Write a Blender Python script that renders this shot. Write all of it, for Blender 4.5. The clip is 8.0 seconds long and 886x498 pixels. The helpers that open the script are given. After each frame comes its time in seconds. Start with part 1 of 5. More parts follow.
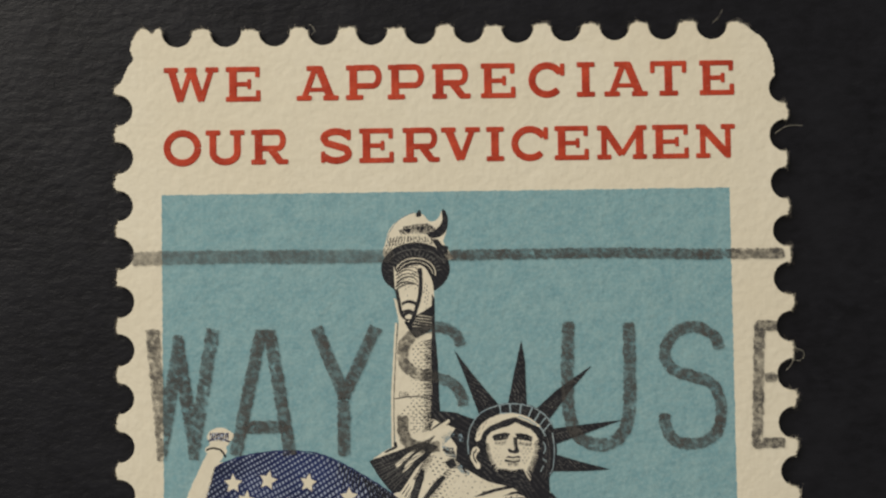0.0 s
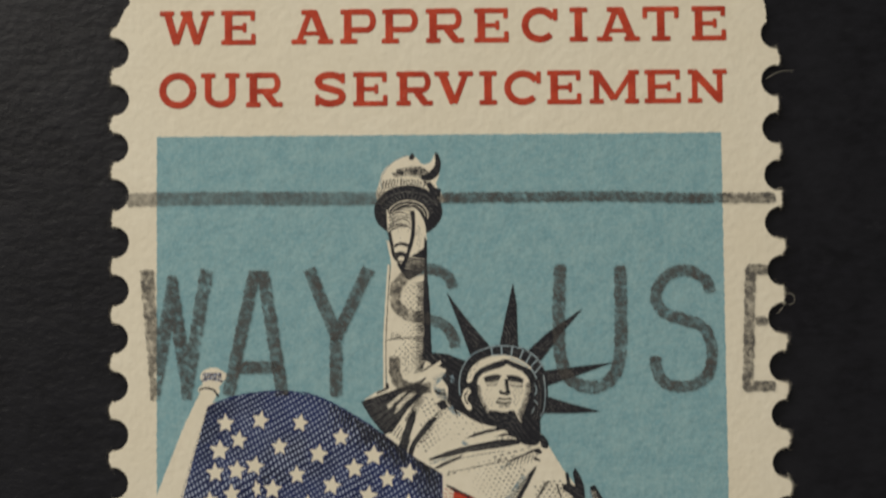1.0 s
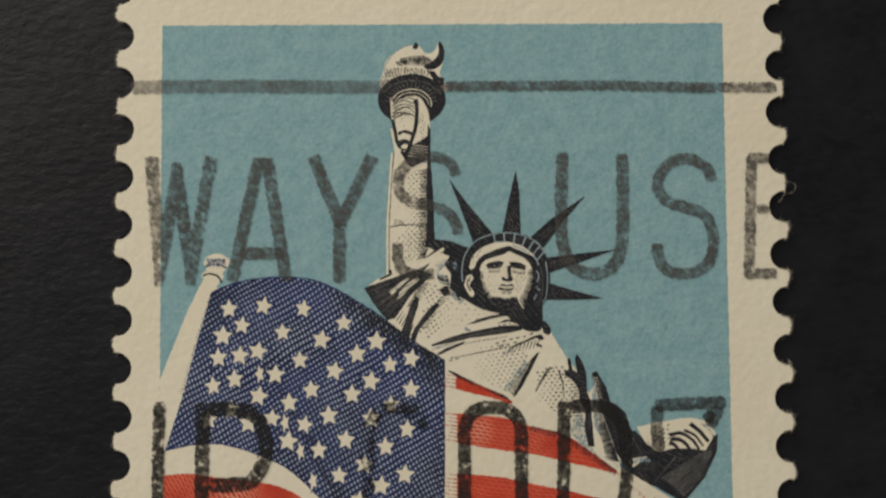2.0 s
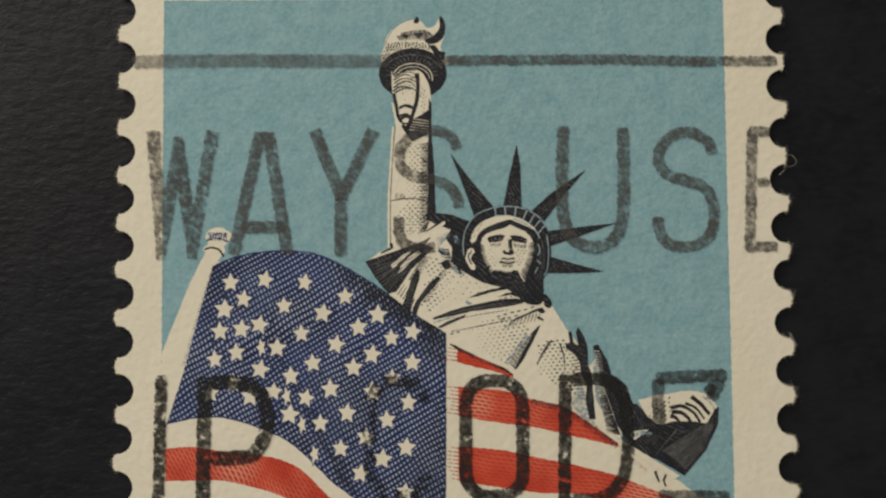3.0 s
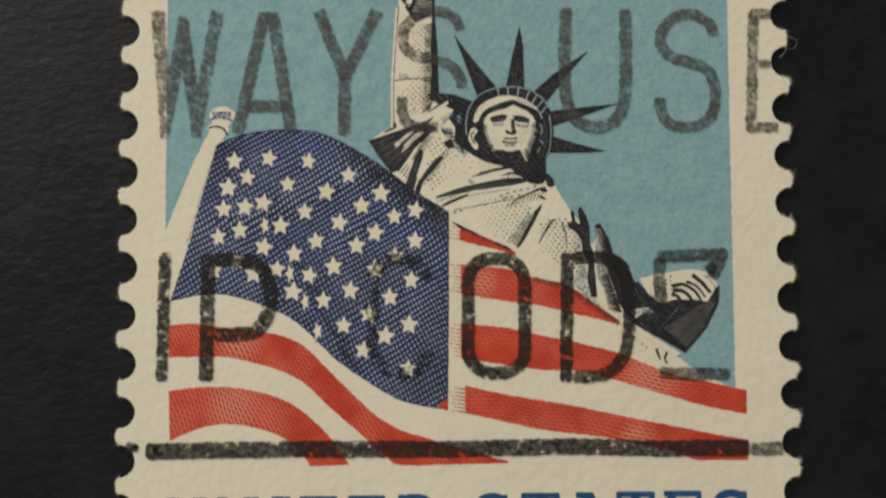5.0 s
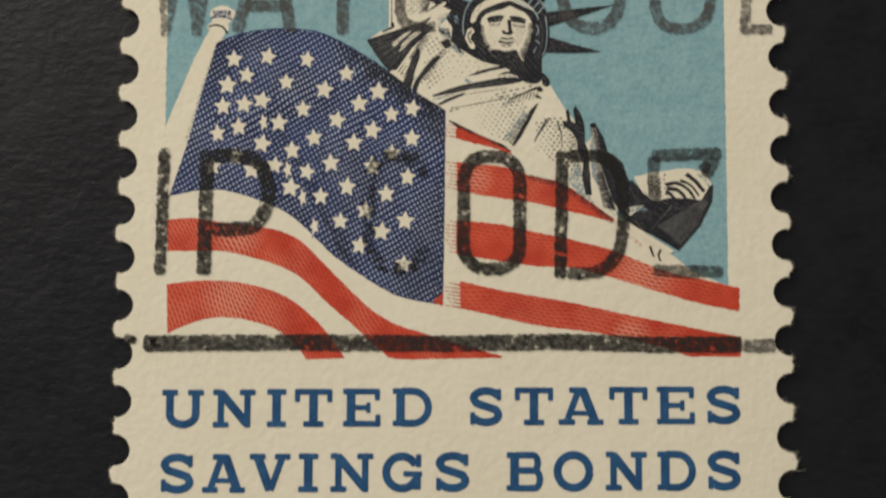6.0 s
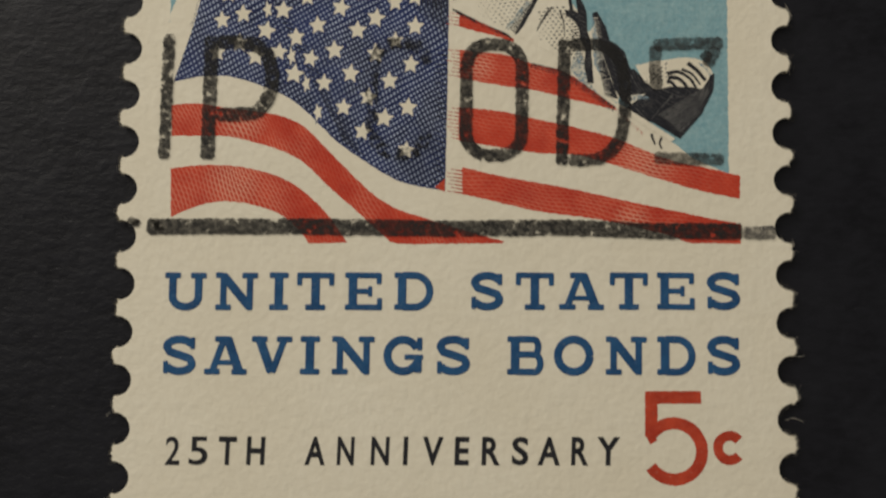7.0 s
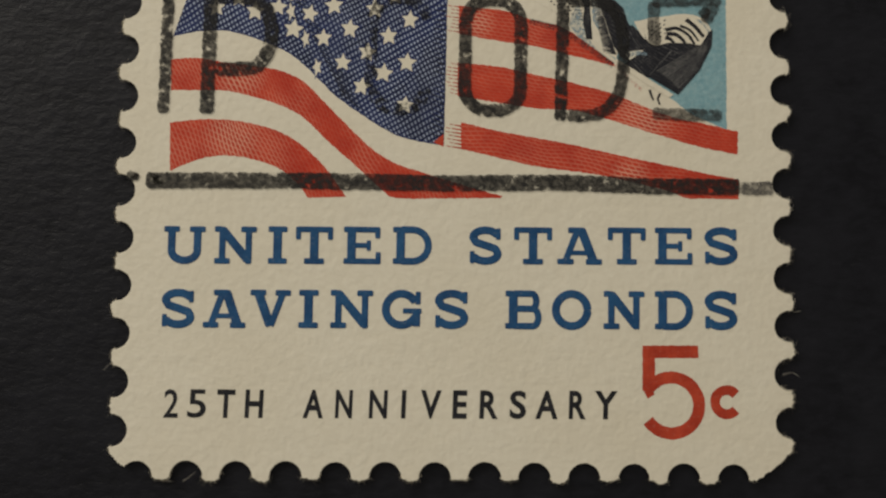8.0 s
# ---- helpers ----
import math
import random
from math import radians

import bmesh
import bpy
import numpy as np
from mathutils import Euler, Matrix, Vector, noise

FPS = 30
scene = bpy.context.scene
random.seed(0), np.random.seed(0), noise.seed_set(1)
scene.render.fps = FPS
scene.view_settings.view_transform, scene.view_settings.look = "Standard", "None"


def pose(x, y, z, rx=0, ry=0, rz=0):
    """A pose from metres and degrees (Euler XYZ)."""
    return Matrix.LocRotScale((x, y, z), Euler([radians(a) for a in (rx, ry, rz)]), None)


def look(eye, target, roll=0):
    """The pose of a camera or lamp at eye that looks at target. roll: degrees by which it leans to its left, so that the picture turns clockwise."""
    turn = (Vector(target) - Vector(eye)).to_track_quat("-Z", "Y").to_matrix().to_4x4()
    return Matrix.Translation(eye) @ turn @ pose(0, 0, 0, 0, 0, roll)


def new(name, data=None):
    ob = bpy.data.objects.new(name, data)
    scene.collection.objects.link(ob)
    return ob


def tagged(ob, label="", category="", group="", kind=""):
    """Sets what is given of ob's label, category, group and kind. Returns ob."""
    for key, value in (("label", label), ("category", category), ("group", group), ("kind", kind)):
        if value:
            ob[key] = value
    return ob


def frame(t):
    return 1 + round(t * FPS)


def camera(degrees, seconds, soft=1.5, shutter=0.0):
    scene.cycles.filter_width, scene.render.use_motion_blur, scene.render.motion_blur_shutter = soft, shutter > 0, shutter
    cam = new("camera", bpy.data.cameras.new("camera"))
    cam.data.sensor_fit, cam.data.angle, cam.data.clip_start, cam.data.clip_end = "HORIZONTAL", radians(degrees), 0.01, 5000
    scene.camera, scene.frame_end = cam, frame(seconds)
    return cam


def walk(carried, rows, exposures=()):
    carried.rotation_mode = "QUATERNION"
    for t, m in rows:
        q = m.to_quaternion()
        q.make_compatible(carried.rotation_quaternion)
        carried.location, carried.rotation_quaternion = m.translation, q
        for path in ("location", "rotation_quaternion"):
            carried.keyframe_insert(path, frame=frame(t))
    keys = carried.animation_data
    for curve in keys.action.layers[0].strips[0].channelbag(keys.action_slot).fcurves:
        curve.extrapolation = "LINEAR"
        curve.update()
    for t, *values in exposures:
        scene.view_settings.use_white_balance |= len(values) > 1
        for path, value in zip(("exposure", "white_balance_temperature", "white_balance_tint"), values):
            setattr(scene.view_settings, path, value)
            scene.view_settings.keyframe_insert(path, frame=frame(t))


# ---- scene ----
from mathutils import geometry

# ---------------------------------------------------------------- camera
cam = camera(43.0, 8.0, soft=2.3, shutter=0.5)
# seconds, place in millimetres over the stamp's face, turn in degrees
PATH = [
    (0, -0.219, 10.465, 41.465, 1.985, -0.090, -0.797),
    (0.3, -0.137, 10.251, 41.428, 2.219, 0.010, -0.767),
    (0.5, 0.028, 9.799, 41.504, 2.354, 0.124, -0.700),
    (0.8, 0.274, 8.714, 41.504, 2.426, 0.178, -0.597),
    (1, 0.287, 7.968, 41.614, 2.481, 0.250, -0.465),
    (1.2, 0.142, 6.621, 41.598, 2.620, 0.133, -0.327),
    (1.5, -0.039, 5.128, 41.638, 2.972, -0.066, -0.187),
    (1.8, 0.029, 3.937, 41.635, 3.196, 0.046, -0.264),
    (2, 0.015, 3.152, 41.604, 3.356, 0.062, -0.268),
    (2.2, 0.080, 2.538, 41.676, 3.538, 0.182, -0.318),
    (3.3, 0.008, 2.073, 41.586, 3.380, 0.183, -0.331),
    (3.5, -0.130, 2.217, 41.592, 3.084, -0.011, -0.382),
    (3.8, -0.084, 1.980, 41.571, 3.185, 0.059, -0.361),
    (4, -0.125, 1.600, 41.596, 3.219, 0.004, -0.383),
    (4.2, -0.169, 0.904, 41.627, 3.367, -0.036, -0.352),
    (4.5, -0.352, -0.437, 41.613, 3.490, -0.216, -0.217),
    (4.7, -0.321, -1.262, 41.532, 3.571, -0.168, -0.240),
    (5.8, -0.076, -5.921, 41.624, 3.884, -0.002, 0.268),
    (6, 0.154, -6.798, 41.660, 4.230, 0.234, 0.301),
    (6.2, 0.234, -7.922, 41.652, 4.341, 0.289, 0.390),
    (6.5, 0.290, -9.068, 41.622, 4.567, 0.336, 0.580),
    (6.8, 0.110, -10.579, 41.606, 4.539, 0.215, 0.573),
    (7, 0.152, -11.254, 41.564, 4.513, 0.254, 0.697),
    (7.2, 0.184, -12.041, 41.548, 4.563, 0.242, 0.689),
    (7.5, 0.252, -13.026, 41.542, 4.657, 0.262, 0.891),
    (7.7, 0.225, -12.984, 41.518, 4.549, 0.231, 0.908),
    (8, 0.079, -12.930, 41.537, 4.492, 0.034, 0.865),
]
walk(cam, [(t, pose(x / 1000, y / 1000, z / 1000, rx, ry, rz)) for t, x, y, z, rx, ry, rz in PATH],
     exposures=[(0.0, 0.09), (0.5, 0.05), (1.0, -0.05), (2.0, -0.08), (3.3, 0.02), (4.0, 0.03), (4.5, 0.01), (5.8, 0.14), (6.0, 0.16), (6.5, 0.09), (7.0, -0.13), (7.5, -0.165), (8.0, -0.21)])

# ---------------------------------------------------------------- light: a warm lit room and one lamp over the table
world = bpy.data.worlds.new("room_light")
scene.world = world
world.use_nodes = True
world.node_tree.nodes["Background"].inputs[0].default_value = (1.0, 0.945, 0.835, 1)
world.node_tree.nodes["Background"].inputs[1].default_value = 0.30
lamp_data = bpy.data.lights.new("room_lamp", "AREA")
lamp_data.shape, lamp_data.size = "DISK", 0.17
lamp_data.energy, lamp_data.color = 0.415, (1.0, 0.937, 0.83)
lamp = new("room_lamp", lamp_data)
lamp.matrix_world = look((-0.14, 0.14, 0.145), (0, 0, 0))


# ---------------------------------------------------------------- materials
class Nodes:
    """A short way to write a node material; places are in millimetres."""

    def __init__(self, name, roughness=0.8):
        self.m = bpy.data.materials.new(name)
        self.m.use_nodes = True
        self.t = self.m.node_tree
        self.p = self.t.nodes["Principled BSDF"]
        self.p.inputs["Roughness"].default_value = roughness
        self.p.inputs["Specular IOR Level"].default_value = 0.25
        coords = self.t.nodes.new("ShaderNodeNewGeometry")
        self.place = self.vec("SCALE", coords.outputs["Position"], 1000.0)

    def link(self, value, socket):
        if isinstance(value, (int, float)):
            socket.default_value = value
        elif isinstance(value, tuple):
            socket.default_value = value if len(value) == len(socket.default_value) else (*value, 1)
        else:
            self.t.links.new(value, socket)

    def vec(self, op, a, b):
        n = self.t.nodes.new("ShaderNodeVectorMath")
        n.operation = op
        self.link(a, n.inputs[0])
        self.link(b, n.inputs["Scale"] if op == "SCALE" else n.inputs[1])
        return n.outputs["Value"] if op == "DOT_PRODUCT" else n.outputs["Vector"]

    def math(self, op, a, b=0.0, clamp=False):
        n = self.t.nodes.new("ShaderNodeMath")
        n.operation, n.use_clamp = op, clamp
        self.link(a, n.inputs[0])
        self.link(b, n.inputs[1])
        return n.outputs[0]

    def noise(self, scale, detail=3.0, rough=0.6, stretch=(1, 1, 1)):
        n = self.t.nodes.new("ShaderNodeTexNoise")
        n.inputs["Scale"].default_value, n.inputs["Detail"].default_value, n.inputs["Roughness"].default_value = scale, detail, rough
        self.link(self.vec("MULTIPLY", self.place, stretch), n.inputs["Vector"])
        return n.outputs["Fac"]

    def step(self, value, low, high, to_low=0.0, to_high=1.0):
        n = self.t.nodes.new("ShaderNodeMapRange")
        for i, v in enumerate((value, low, high, to_low, to_high)):
            self.link(v, n.inputs[i])
        return n.outputs[0]

    def mix(self, fac, a, b):
        n = self.t.nodes.new("ShaderNodeMix")
        n.data_type = "RGBA"
        self.link(fac, n.inputs["Factor"])
        self.link(a, n.inputs[6])
        self.link(b, n.inputs[7])
        return n.outputs[2]

    def lines(self, way, pitch, sway=0.0, phase=0.0):
        """Engraved lines across a direction, as a sine from -1 to 1."""
        along = self.vec("DOT_PRODUCT", self.place, (*way, 0.0))
        if sway:
            along = self.math("ADD", along, self.math("MULTIPLY", self.noise(0.35, 1.0), sway))
        return self.math("SINE", self.math("ADD", self.math("MULTIPLY", along, 2 * math.pi / pitch), phase))

    def bump(self, height, depth, strength=1.0):
        n = self.t.nodes.new("ShaderNodeBump")
        n.inputs["Strength"].default_value, n.inputs["Distance"].default_value = strength, depth / 1000
        self.link(height, n.inputs["Height"])
        self.t.links.new(n.outputs["Normal"], self.p.inputs["Normal"])

    def done(self, colour, alpha=None):
        self.link(colour, self.p.inputs["Base Color"])
        if alpha is not None:
            self.link(alpha, self.p.inputs["Alpha"])
        return self.m


CREAM, CREAM_DARK = (0.82, 0.765, 0.63), (0.70, 0.635, 0.495)


def paper_relief(n, depth=0.024):
    fine, coarse = n.noise(3.6, 4.0, 0.6), n.noise(0.9, 3.0, 0.55)
    n.bump(n.math("ADD", fine, n.math("MULTIPLY", coarse, 1.9)), depth)
    return fine, coarse


def make_paper(name="aged_paper"):
    n = Nodes(name, 0.85)
    fine, coarse = paper_relief(n)
    tone = n.mix(n.step(n.noise(0.16, 3.0), 0.35, 0.7), CREAM, (0.775, 0.71, 0.565))
    tone = n.mix(n.step(fine, 0.30, 0.72, 0.45, 0.0), tone, CREAM_DARK)
    speck = n.step(n.noise(9.0, 2.0), 0.72, 0.80, 0.0, 0.25)
    return n.done(n.mix(speck, tone, (0.42, 0.36, 0.27)))


def make_ink(name, dark, light, worn=0.25, gloss=0.7, grain=8.0):
    """Printing ink that lets a little of the paper's grain through."""
    n = Nodes(name, gloss)
    fine, _ = paper_relief(n, 0.03)
    tone = n.mix(n.step(n.noise(1.1, 3.0), 0.35, 0.68), dark, light)
    gap = n.step(n.noise(grain, 3.0, 0.7), 0.58, 0.78, 0.0, worn)
    return n.done(n.mix(gap, tone, CREAM))


def make_engraved_black():
    """Black built of close engraved lines, with a hint of paper between them."""
    n = Nodes("black_engraved_ink", 0.7)
    paper_relief(n, 0.02)
    lines = n.step(n.lines((0.60, 0.80), 0.125, 1.6), 0.15, 0.85)
    broken = n.step(n.noise(5.5, 3.0, 0.7), 0.44, 0.60)
    gap = n.math("MULTIPLY", n.math("MULTIPLY", lines, broken), n.step(n.noise(0.8, 2.0), 0.36, 0.62, 0.05, 0.32))
    tone = n.mix(n.noise(1.3, 3.0), (0.009, 0.0095, 0.0135), (0.019, 0.0195, 0.026))
    return n.done(n.mix(gap, tone, (0.34, 0.33, 0.31)))


def make_panel_blue():
    n = Nodes("pale_blue_ink", 0.75)
    paper_relief(n, 0.028)
    tone = n.mix(n.step(n.noise(1.3, 4.0, 0.65), 0.36, 0.66), (0.190, 0.360, 0.410), (0.256, 0.425, 0.458))
    tone = n.mix(n.step(n.noise(7.0, 3.0, 0.75), 0.42, 0.72, 0.0, 0.50), tone, (0.39, 0.535, 0.545))
    return n.done(n.mix(n.step(n.noise(3.2, 4.0, 0.75), 0.28, 0.50, 0.50, 0.0), tone, (0.14, 0.275, 0.325)))


def make_canton_blue():
    """Rows of small leaning cells of bare paper between crossing navy lines, heavier in the folds."""
    n = Nodes("navy_engraved_ink", 0.7)
    paper_relief(n, 0.012)
    a = n.lines((-0.53, 0.848), 0.192, 0.5)
    b = n.lines((0.93, 0.367), 0.140, 0.5, 0.7)
    weight = n.step(n.noise(0.36, 2.0), 0.36, 0.62, 0.35, -0.35)
    open_a = n.step(n.math("ADD", a, weight), -0.20, 0.25)
    open_b = n.step(b, -0.45, 0.25)
    gap = n.math("MULTIPLY", n.math("MULTIPLY", open_a, open_b), n.step(n.noise(0.30, 2.0), 0.34, 0.58, 0.50, 0.92))
    gap = n.math("MULTIPLY", gap, n.step(n.noise(7.0, 2.0), 0.3, 0.55, 0.55, 1.0))
    tone = n.mix(n.step(n.noise(0.45, 3.0), 0.38, 0.66), (0.0065, 0.0112, 0.046), (0.0145, 0.0275, 0.115))
    return n.done(n.mix(gap, tone, (0.47, 0.53, 0.67)))


def make_stripe_red(name, way, cross, fade, pale):
    """Red built of engraved lines; pale: places where the lines thin out to pink."""
    n = Nodes(name, 0.72)
    paper_relief(n, 0.012)
    a, b = n.lines(way, 0.135, 0.8), n.lines(cross, 0.175, 0.6, 0.4)
    thin = n.step(n.noise(0.40, 2.0), 0.42, 0.66, 0.08, fade)
    for x, y, r in pale:
        d = n.t.nodes.new("ShaderNodeVectorMath")
        d.operation = "DISTANCE"
        n.link(n.place, d.inputs[0])
        d.inputs[1].default_value = (x, y, 0.0)
        thin = n.math("MAXIMUM", thin, n.step(d.outputs["Value"], r * 0.25, r, 0.75, 0.0))
    gap = n.math("MULTIPLY", n.math("MAXIMUM", n.step(a, 0.0, 0.8), n.step(b, 0.55, 0.95, 0.0, 0.8)), thin)
    gap = n.math("ADD", gap, n.step(n.noise(8.0, 3.0, 0.7), 0.58, 0.76, 0.0, 0.20), True)
    tone = n.mix(n.step(n.noise(0.8, 3.0), 0.35, 0.68), (0.47, 0.031, 0.012), (0.60, 0.054, 0.020))
    return n.done(n.mix(gap, tone, (0.78, 0.43, 0.30)))


def make_postmark(name, strong, weak, patches, rough, tone=0.03):
    """Black cancelling ink, unevenly pressed, through which the print shows."""
    n = Nodes(name, 0.65)
    paper_relief(n, 0.010)
    press = n.step(n.noise(1.2, 3.0, 0.6), 0.34, 0.66, weak, strong)
    grain = n.step(n.noise(5.5, 4.0, 0.8), 0.42, 0.55, rough, 1.0)
    bare = n.step(n.noise(3.2, 4.0, 0.7), patches, patches + 0.07)
    alpha = n.math("MULTIPLY", n.math("MULTIPLY", press, grain), bare, True)
    tone = n.mix(n.noise(3.0), (tone * 0.70, tone * 0.67, tone * 0.64), (tone * 1.40, tone * 1.32, tone * 1.24))
    return n.done(tone, alpha)


def make_tint():
    """A thin slate-blue tint, printed in fine grains over the paper."""
    n = Nodes("slate_blue_grain", 0.75)
    grain = n.step(n.noise(7.0, 3.0, 0.7), 0.40, 0.62, 0.15, 0.95)
    return n.done(n.mix(n.noise(2.0), (0.22, 0.32, 0.40), (0.33, 0.43, 0.48)), n.math("MULTIPLY", grain, n.step(n.noise(1.6, 2.0), 0.35, 0.6, 0.45, 0.95)))


def make_card():
    n = Nodes("black_felted_card", 0.44)
    n.p.inputs["Specular IOR Level"].default_value = 0.22
    a, b = n.noise(2.4, 4.0, 0.65, (0.75, 1.4, 1.0)), n.noise(0.40, 3.0)
    n.bump(n.math("ADD", n.math("MULTIPLY", a, 0.9), n.math("MULTIPLY", b, 1.1)), 0.050)
    tone = n.mix(n.step(a, 0.35, 0.7), (0.0028, 0.0029, 0.0052), (0.0084, 0.0085, 0.0126))
    speck = n.step(n.noise(1.1, 5.0, 0.8, (0.6, 1.5, 1.0)), 0.62, 0.74, 0.0, 0.7)
    tone = n.mix(speck, tone, (0.022, 0.0225, 0.027))
    return n.done(n.mix(n.step(b, 0.40, 0.66, 0.0, 0.6), tone, (0.0115, 0.0118, 0.0160)))


PAPER = make_paper()
BLUE_PANEL = make_panel_blue()
NAVY_INK = make_ink("navy_ink", (0.017, 0.026, 0.092), (0.030, 0.045, 0.145), 0.12)
RED_INK = make_ink("brick_red_ink", (0.39, 0.036, 0.015), (0.56, 0.068, 0.028), 0.16)
BLUE_INK = make_ink("deep_blue_ink", (0.011, 0.062, 0.165), (0.020, 0.095, 0.225), 0.14)
BLACK_INK = make_ink("black_ink", (0.011, 0.0115, 0.0145), (0.022, 0.022, 0.027), 0.10)
ENGRAVED = make_engraved_black()
SHADE_INK = make_ink("slate_blue_tint", (0.25, 0.34, 0.39), (0.34, 0.42, 0.45), 0.5)
TINT = make_tint()
GREY_INK = make_ink("grey_ink", (0.075, 0.074, 0.075), (0.14, 0.137, 0.13), 0.3)
NAVY_LINES = make_canton_blue()
RED_LEFT = make_stripe_red("red_stripe_ink_waving", (0.90, 0.44), (0.35, 0.94), 0.40, [(-7.7, -3.25, 1.3), (-7.9, -5.6, 1.7)])
RED_RIGHT = make_stripe_red("red_stripe_ink", (0.17, 0.985), (0.80, 0.60), 0.27, [(7.4, -4.6, 1.7), (1.2, -1.1, 0.9), (6.9, -6.9, 1.0)])
POSTMARK_FAINT = make_postmark("faint_cancel_ink", 0.92, 0.58, 0.345, 0.42, 0.078)
POSTMARK_DARK = make_postmark("dark_cancel_ink", 0.98, 0.78, 0.350, 0.68, 0.017)
POSTMARK_HALF = make_postmark("half_cancel_ink", 0.86, 0.60, 0.33, 0.6, 0.032)
POSTMARK_SPLIT = make_postmark("split_cancel_ink", 0.98, 0.82, 0.372, 0.66, 0.015)
POSTMARK_BROKEN = make_postmark("broken_cancel_ink", 0.95, 0.7, 0.455, 0.6, 0.015)
POSTMARK_PALE = make_postmark("pale_cancel_ink", 0.66, 0.38, 0.30, 0.55, 0.10)
POSTMARK_WORN = make_postmark("worn_cancel_ink", 0.90, 0.56, 0.375, 0.40, 0.070)
CARD = make_card()


# ---------------------------------------------------------------- drawing in ink: shapes in millimetres on the stamp's face
STEP = 0.00012  # each new film of ink lies this much higher, mm
rng = random.Random(7)


def smooth(pts, closed=False, n=6):
    """A soft curve through the points."""
    out, k = [], len(pts)
    for i in range(k if closed else k - 1):
        p0, p1, p2, p3 = (Vector(pts[j % k] if closed else pts[min(max(j, 0), k - 1)]) for j in (i - 1, i, i + 1, i + 2))
        for s in range(n):
            t = s / n
            out.append(0.5 * (2 * p1 + (p2 - p0) * t + (2 * p0 - 5 * p1 + 4 * p2 - p3) * t * t + (3 * p1 - p0 - 3 * p2 + p3) * t**3))
    return out if closed else out + [Vector(pts[-1])]


def dense(pts, step, closed):
    out = []
    for i in range(len(pts) if closed else len(pts) - 1):
        a, b = Vector(pts[i]), Vector(pts[(i + 1) % len(pts)])
        k = max(1, round((b - a).length / step))
        out += [a.lerp(b, j / k) for j in range(k)]
    return out if closed else out + [Vector(pts[-1])]


class Film:
    """One mesh of printed shapes; each later shape lies a hair above the earlier ones."""

    def __init__(self, z, wobble=0.012):
        self.bm, self.z, self.wobble = bmesh.new(), z * 0.35 if 0 < z < 0.02 else z, wobble

    def v(self, p, z=None):
        return self.bm.verts.new((p[0] / 1000, p[1] / 1000, (self.z if z is None else z) / 1000))

    def rough(self, p):
        w = self.wobble
        return (p[0] + rng.uniform(-w, w), p[1] + rng.uniform(-w, w)) if w else (p[0], p[1])

    def fill(self, pts, mat=0, soft=False, step=0.11, thick=0.0):
        pts = smooth(pts, True) if soft else [Vector(p) for p in pts]
        pts = [self.rough(p) for p in dense(pts, step, True)]
        if sum(a[0] * b[1] - b[0] * a[1] for a, b in zip(pts, pts[1:] + pts[:1])) < 0:
            pts.reverse()
        self.z += STEP
        top = [self.v(p) for p in pts]
        self.bm.faces.new(top).material_index = mat
        if thick:
            low = [self.v(p, self.z - thick) for p in pts]
            for i in range(len(top)):
                j = (i + 1) % len(top)
                self.bm.faces.new((top[j], top[i], low[i], low[j])).material_index = mat
        return self

    def stroke(self, pts, width, mat=0, soft=False, ends=1.0, step=0.12, lift=True, round_end=False, bevel=0.0):
        """A band along a line. ends: the width at its last point against that at its first."""
        pts = dense(smooth(pts) if soft else pts, step, False)
        if lift:
            self.z += STEP
        k, rows = len(pts), []
        for i, p in enumerate(pts):
            d = Vector(pts[min(i + 1, k - 1)]) - Vector(pts[max(i - 1, 0)])
            d = d.normalized() if d.length else Vector((1, 0))
            half = width / 2 * (1 + (ends - 1) * i / max(1, k - 1))
            if round_end and i in (0, k - 1):
                half *= 0.8 if bevel else 0.6
            side = Vector((-d.y, d.x)) * half
            row = [self.v(self.rough(p + side)), self.v(self.rough(p - side))]
            if bevel:
                more = side.normalized() * bevel * 1.1
                row = [self.v(p + side + more, self.z - bevel), *row, self.v(p - side - more, self.z - bevel)]
            rows.append(row)
        for one, two in zip(rows, rows[1:]):
            for j in range(len(one) - 1):
                self.bm.faces.new((one[j], one[j + 1], two[j + 1], two[j])).material_index = mat
        return self

    def zigzag(self, pts, width, mat=0):
        """A band with mitred corners, as one outline."""
        pts, half = [Vector(p) for p in pts], width / 2
        sides = []
        for sign in (1, -1):
            row = []
            for i, p in enumerate(pts):
                d0 = (p - pts[i - 1]).normalized() if i else (pts[1] - p).normalized()
                d1 = (pts[i + 1] - p).normalized() if i < len(pts) - 1 else d0
                n0, n1 = Vector((-d0.y, d0.x)) * sign, Vector((-d1.y, d1.x)) * sign
                m = n0 + n1
                m = m * (2 / m.length_squared) if m.length_squared > 0.02 else n0
                if m.length > 1.35 and m.dot(d1 - d0) < 0:
                    cap = m.normalized() * 1.12
                    side = (n0 - n1).normalized() * 0.62
                    row += [p + (cap + side) * half, p + (cap - side) * half]
                else:
                    row.append(p + m * half)
            sides.append(row)
        return self.fill(sides[0] + sides[1][::-1], mat)

    def hatch(self, one, two, count, width, mat=0, ends=0.3):
        """Engraved lines from one edge to another."""
        one, two = dense(one, 0.02, False), dense(two, 0.02, False)
        self.z += STEP
        for i in range(count):
            t = (i + 0.5) / count
            a, b = one[int(t * (len(one) - 1))], two[int(t * (len(two) - 1))]
            self.stroke([a, b], width, mat, ends=ends, lift=False, step=0.2)
        return self

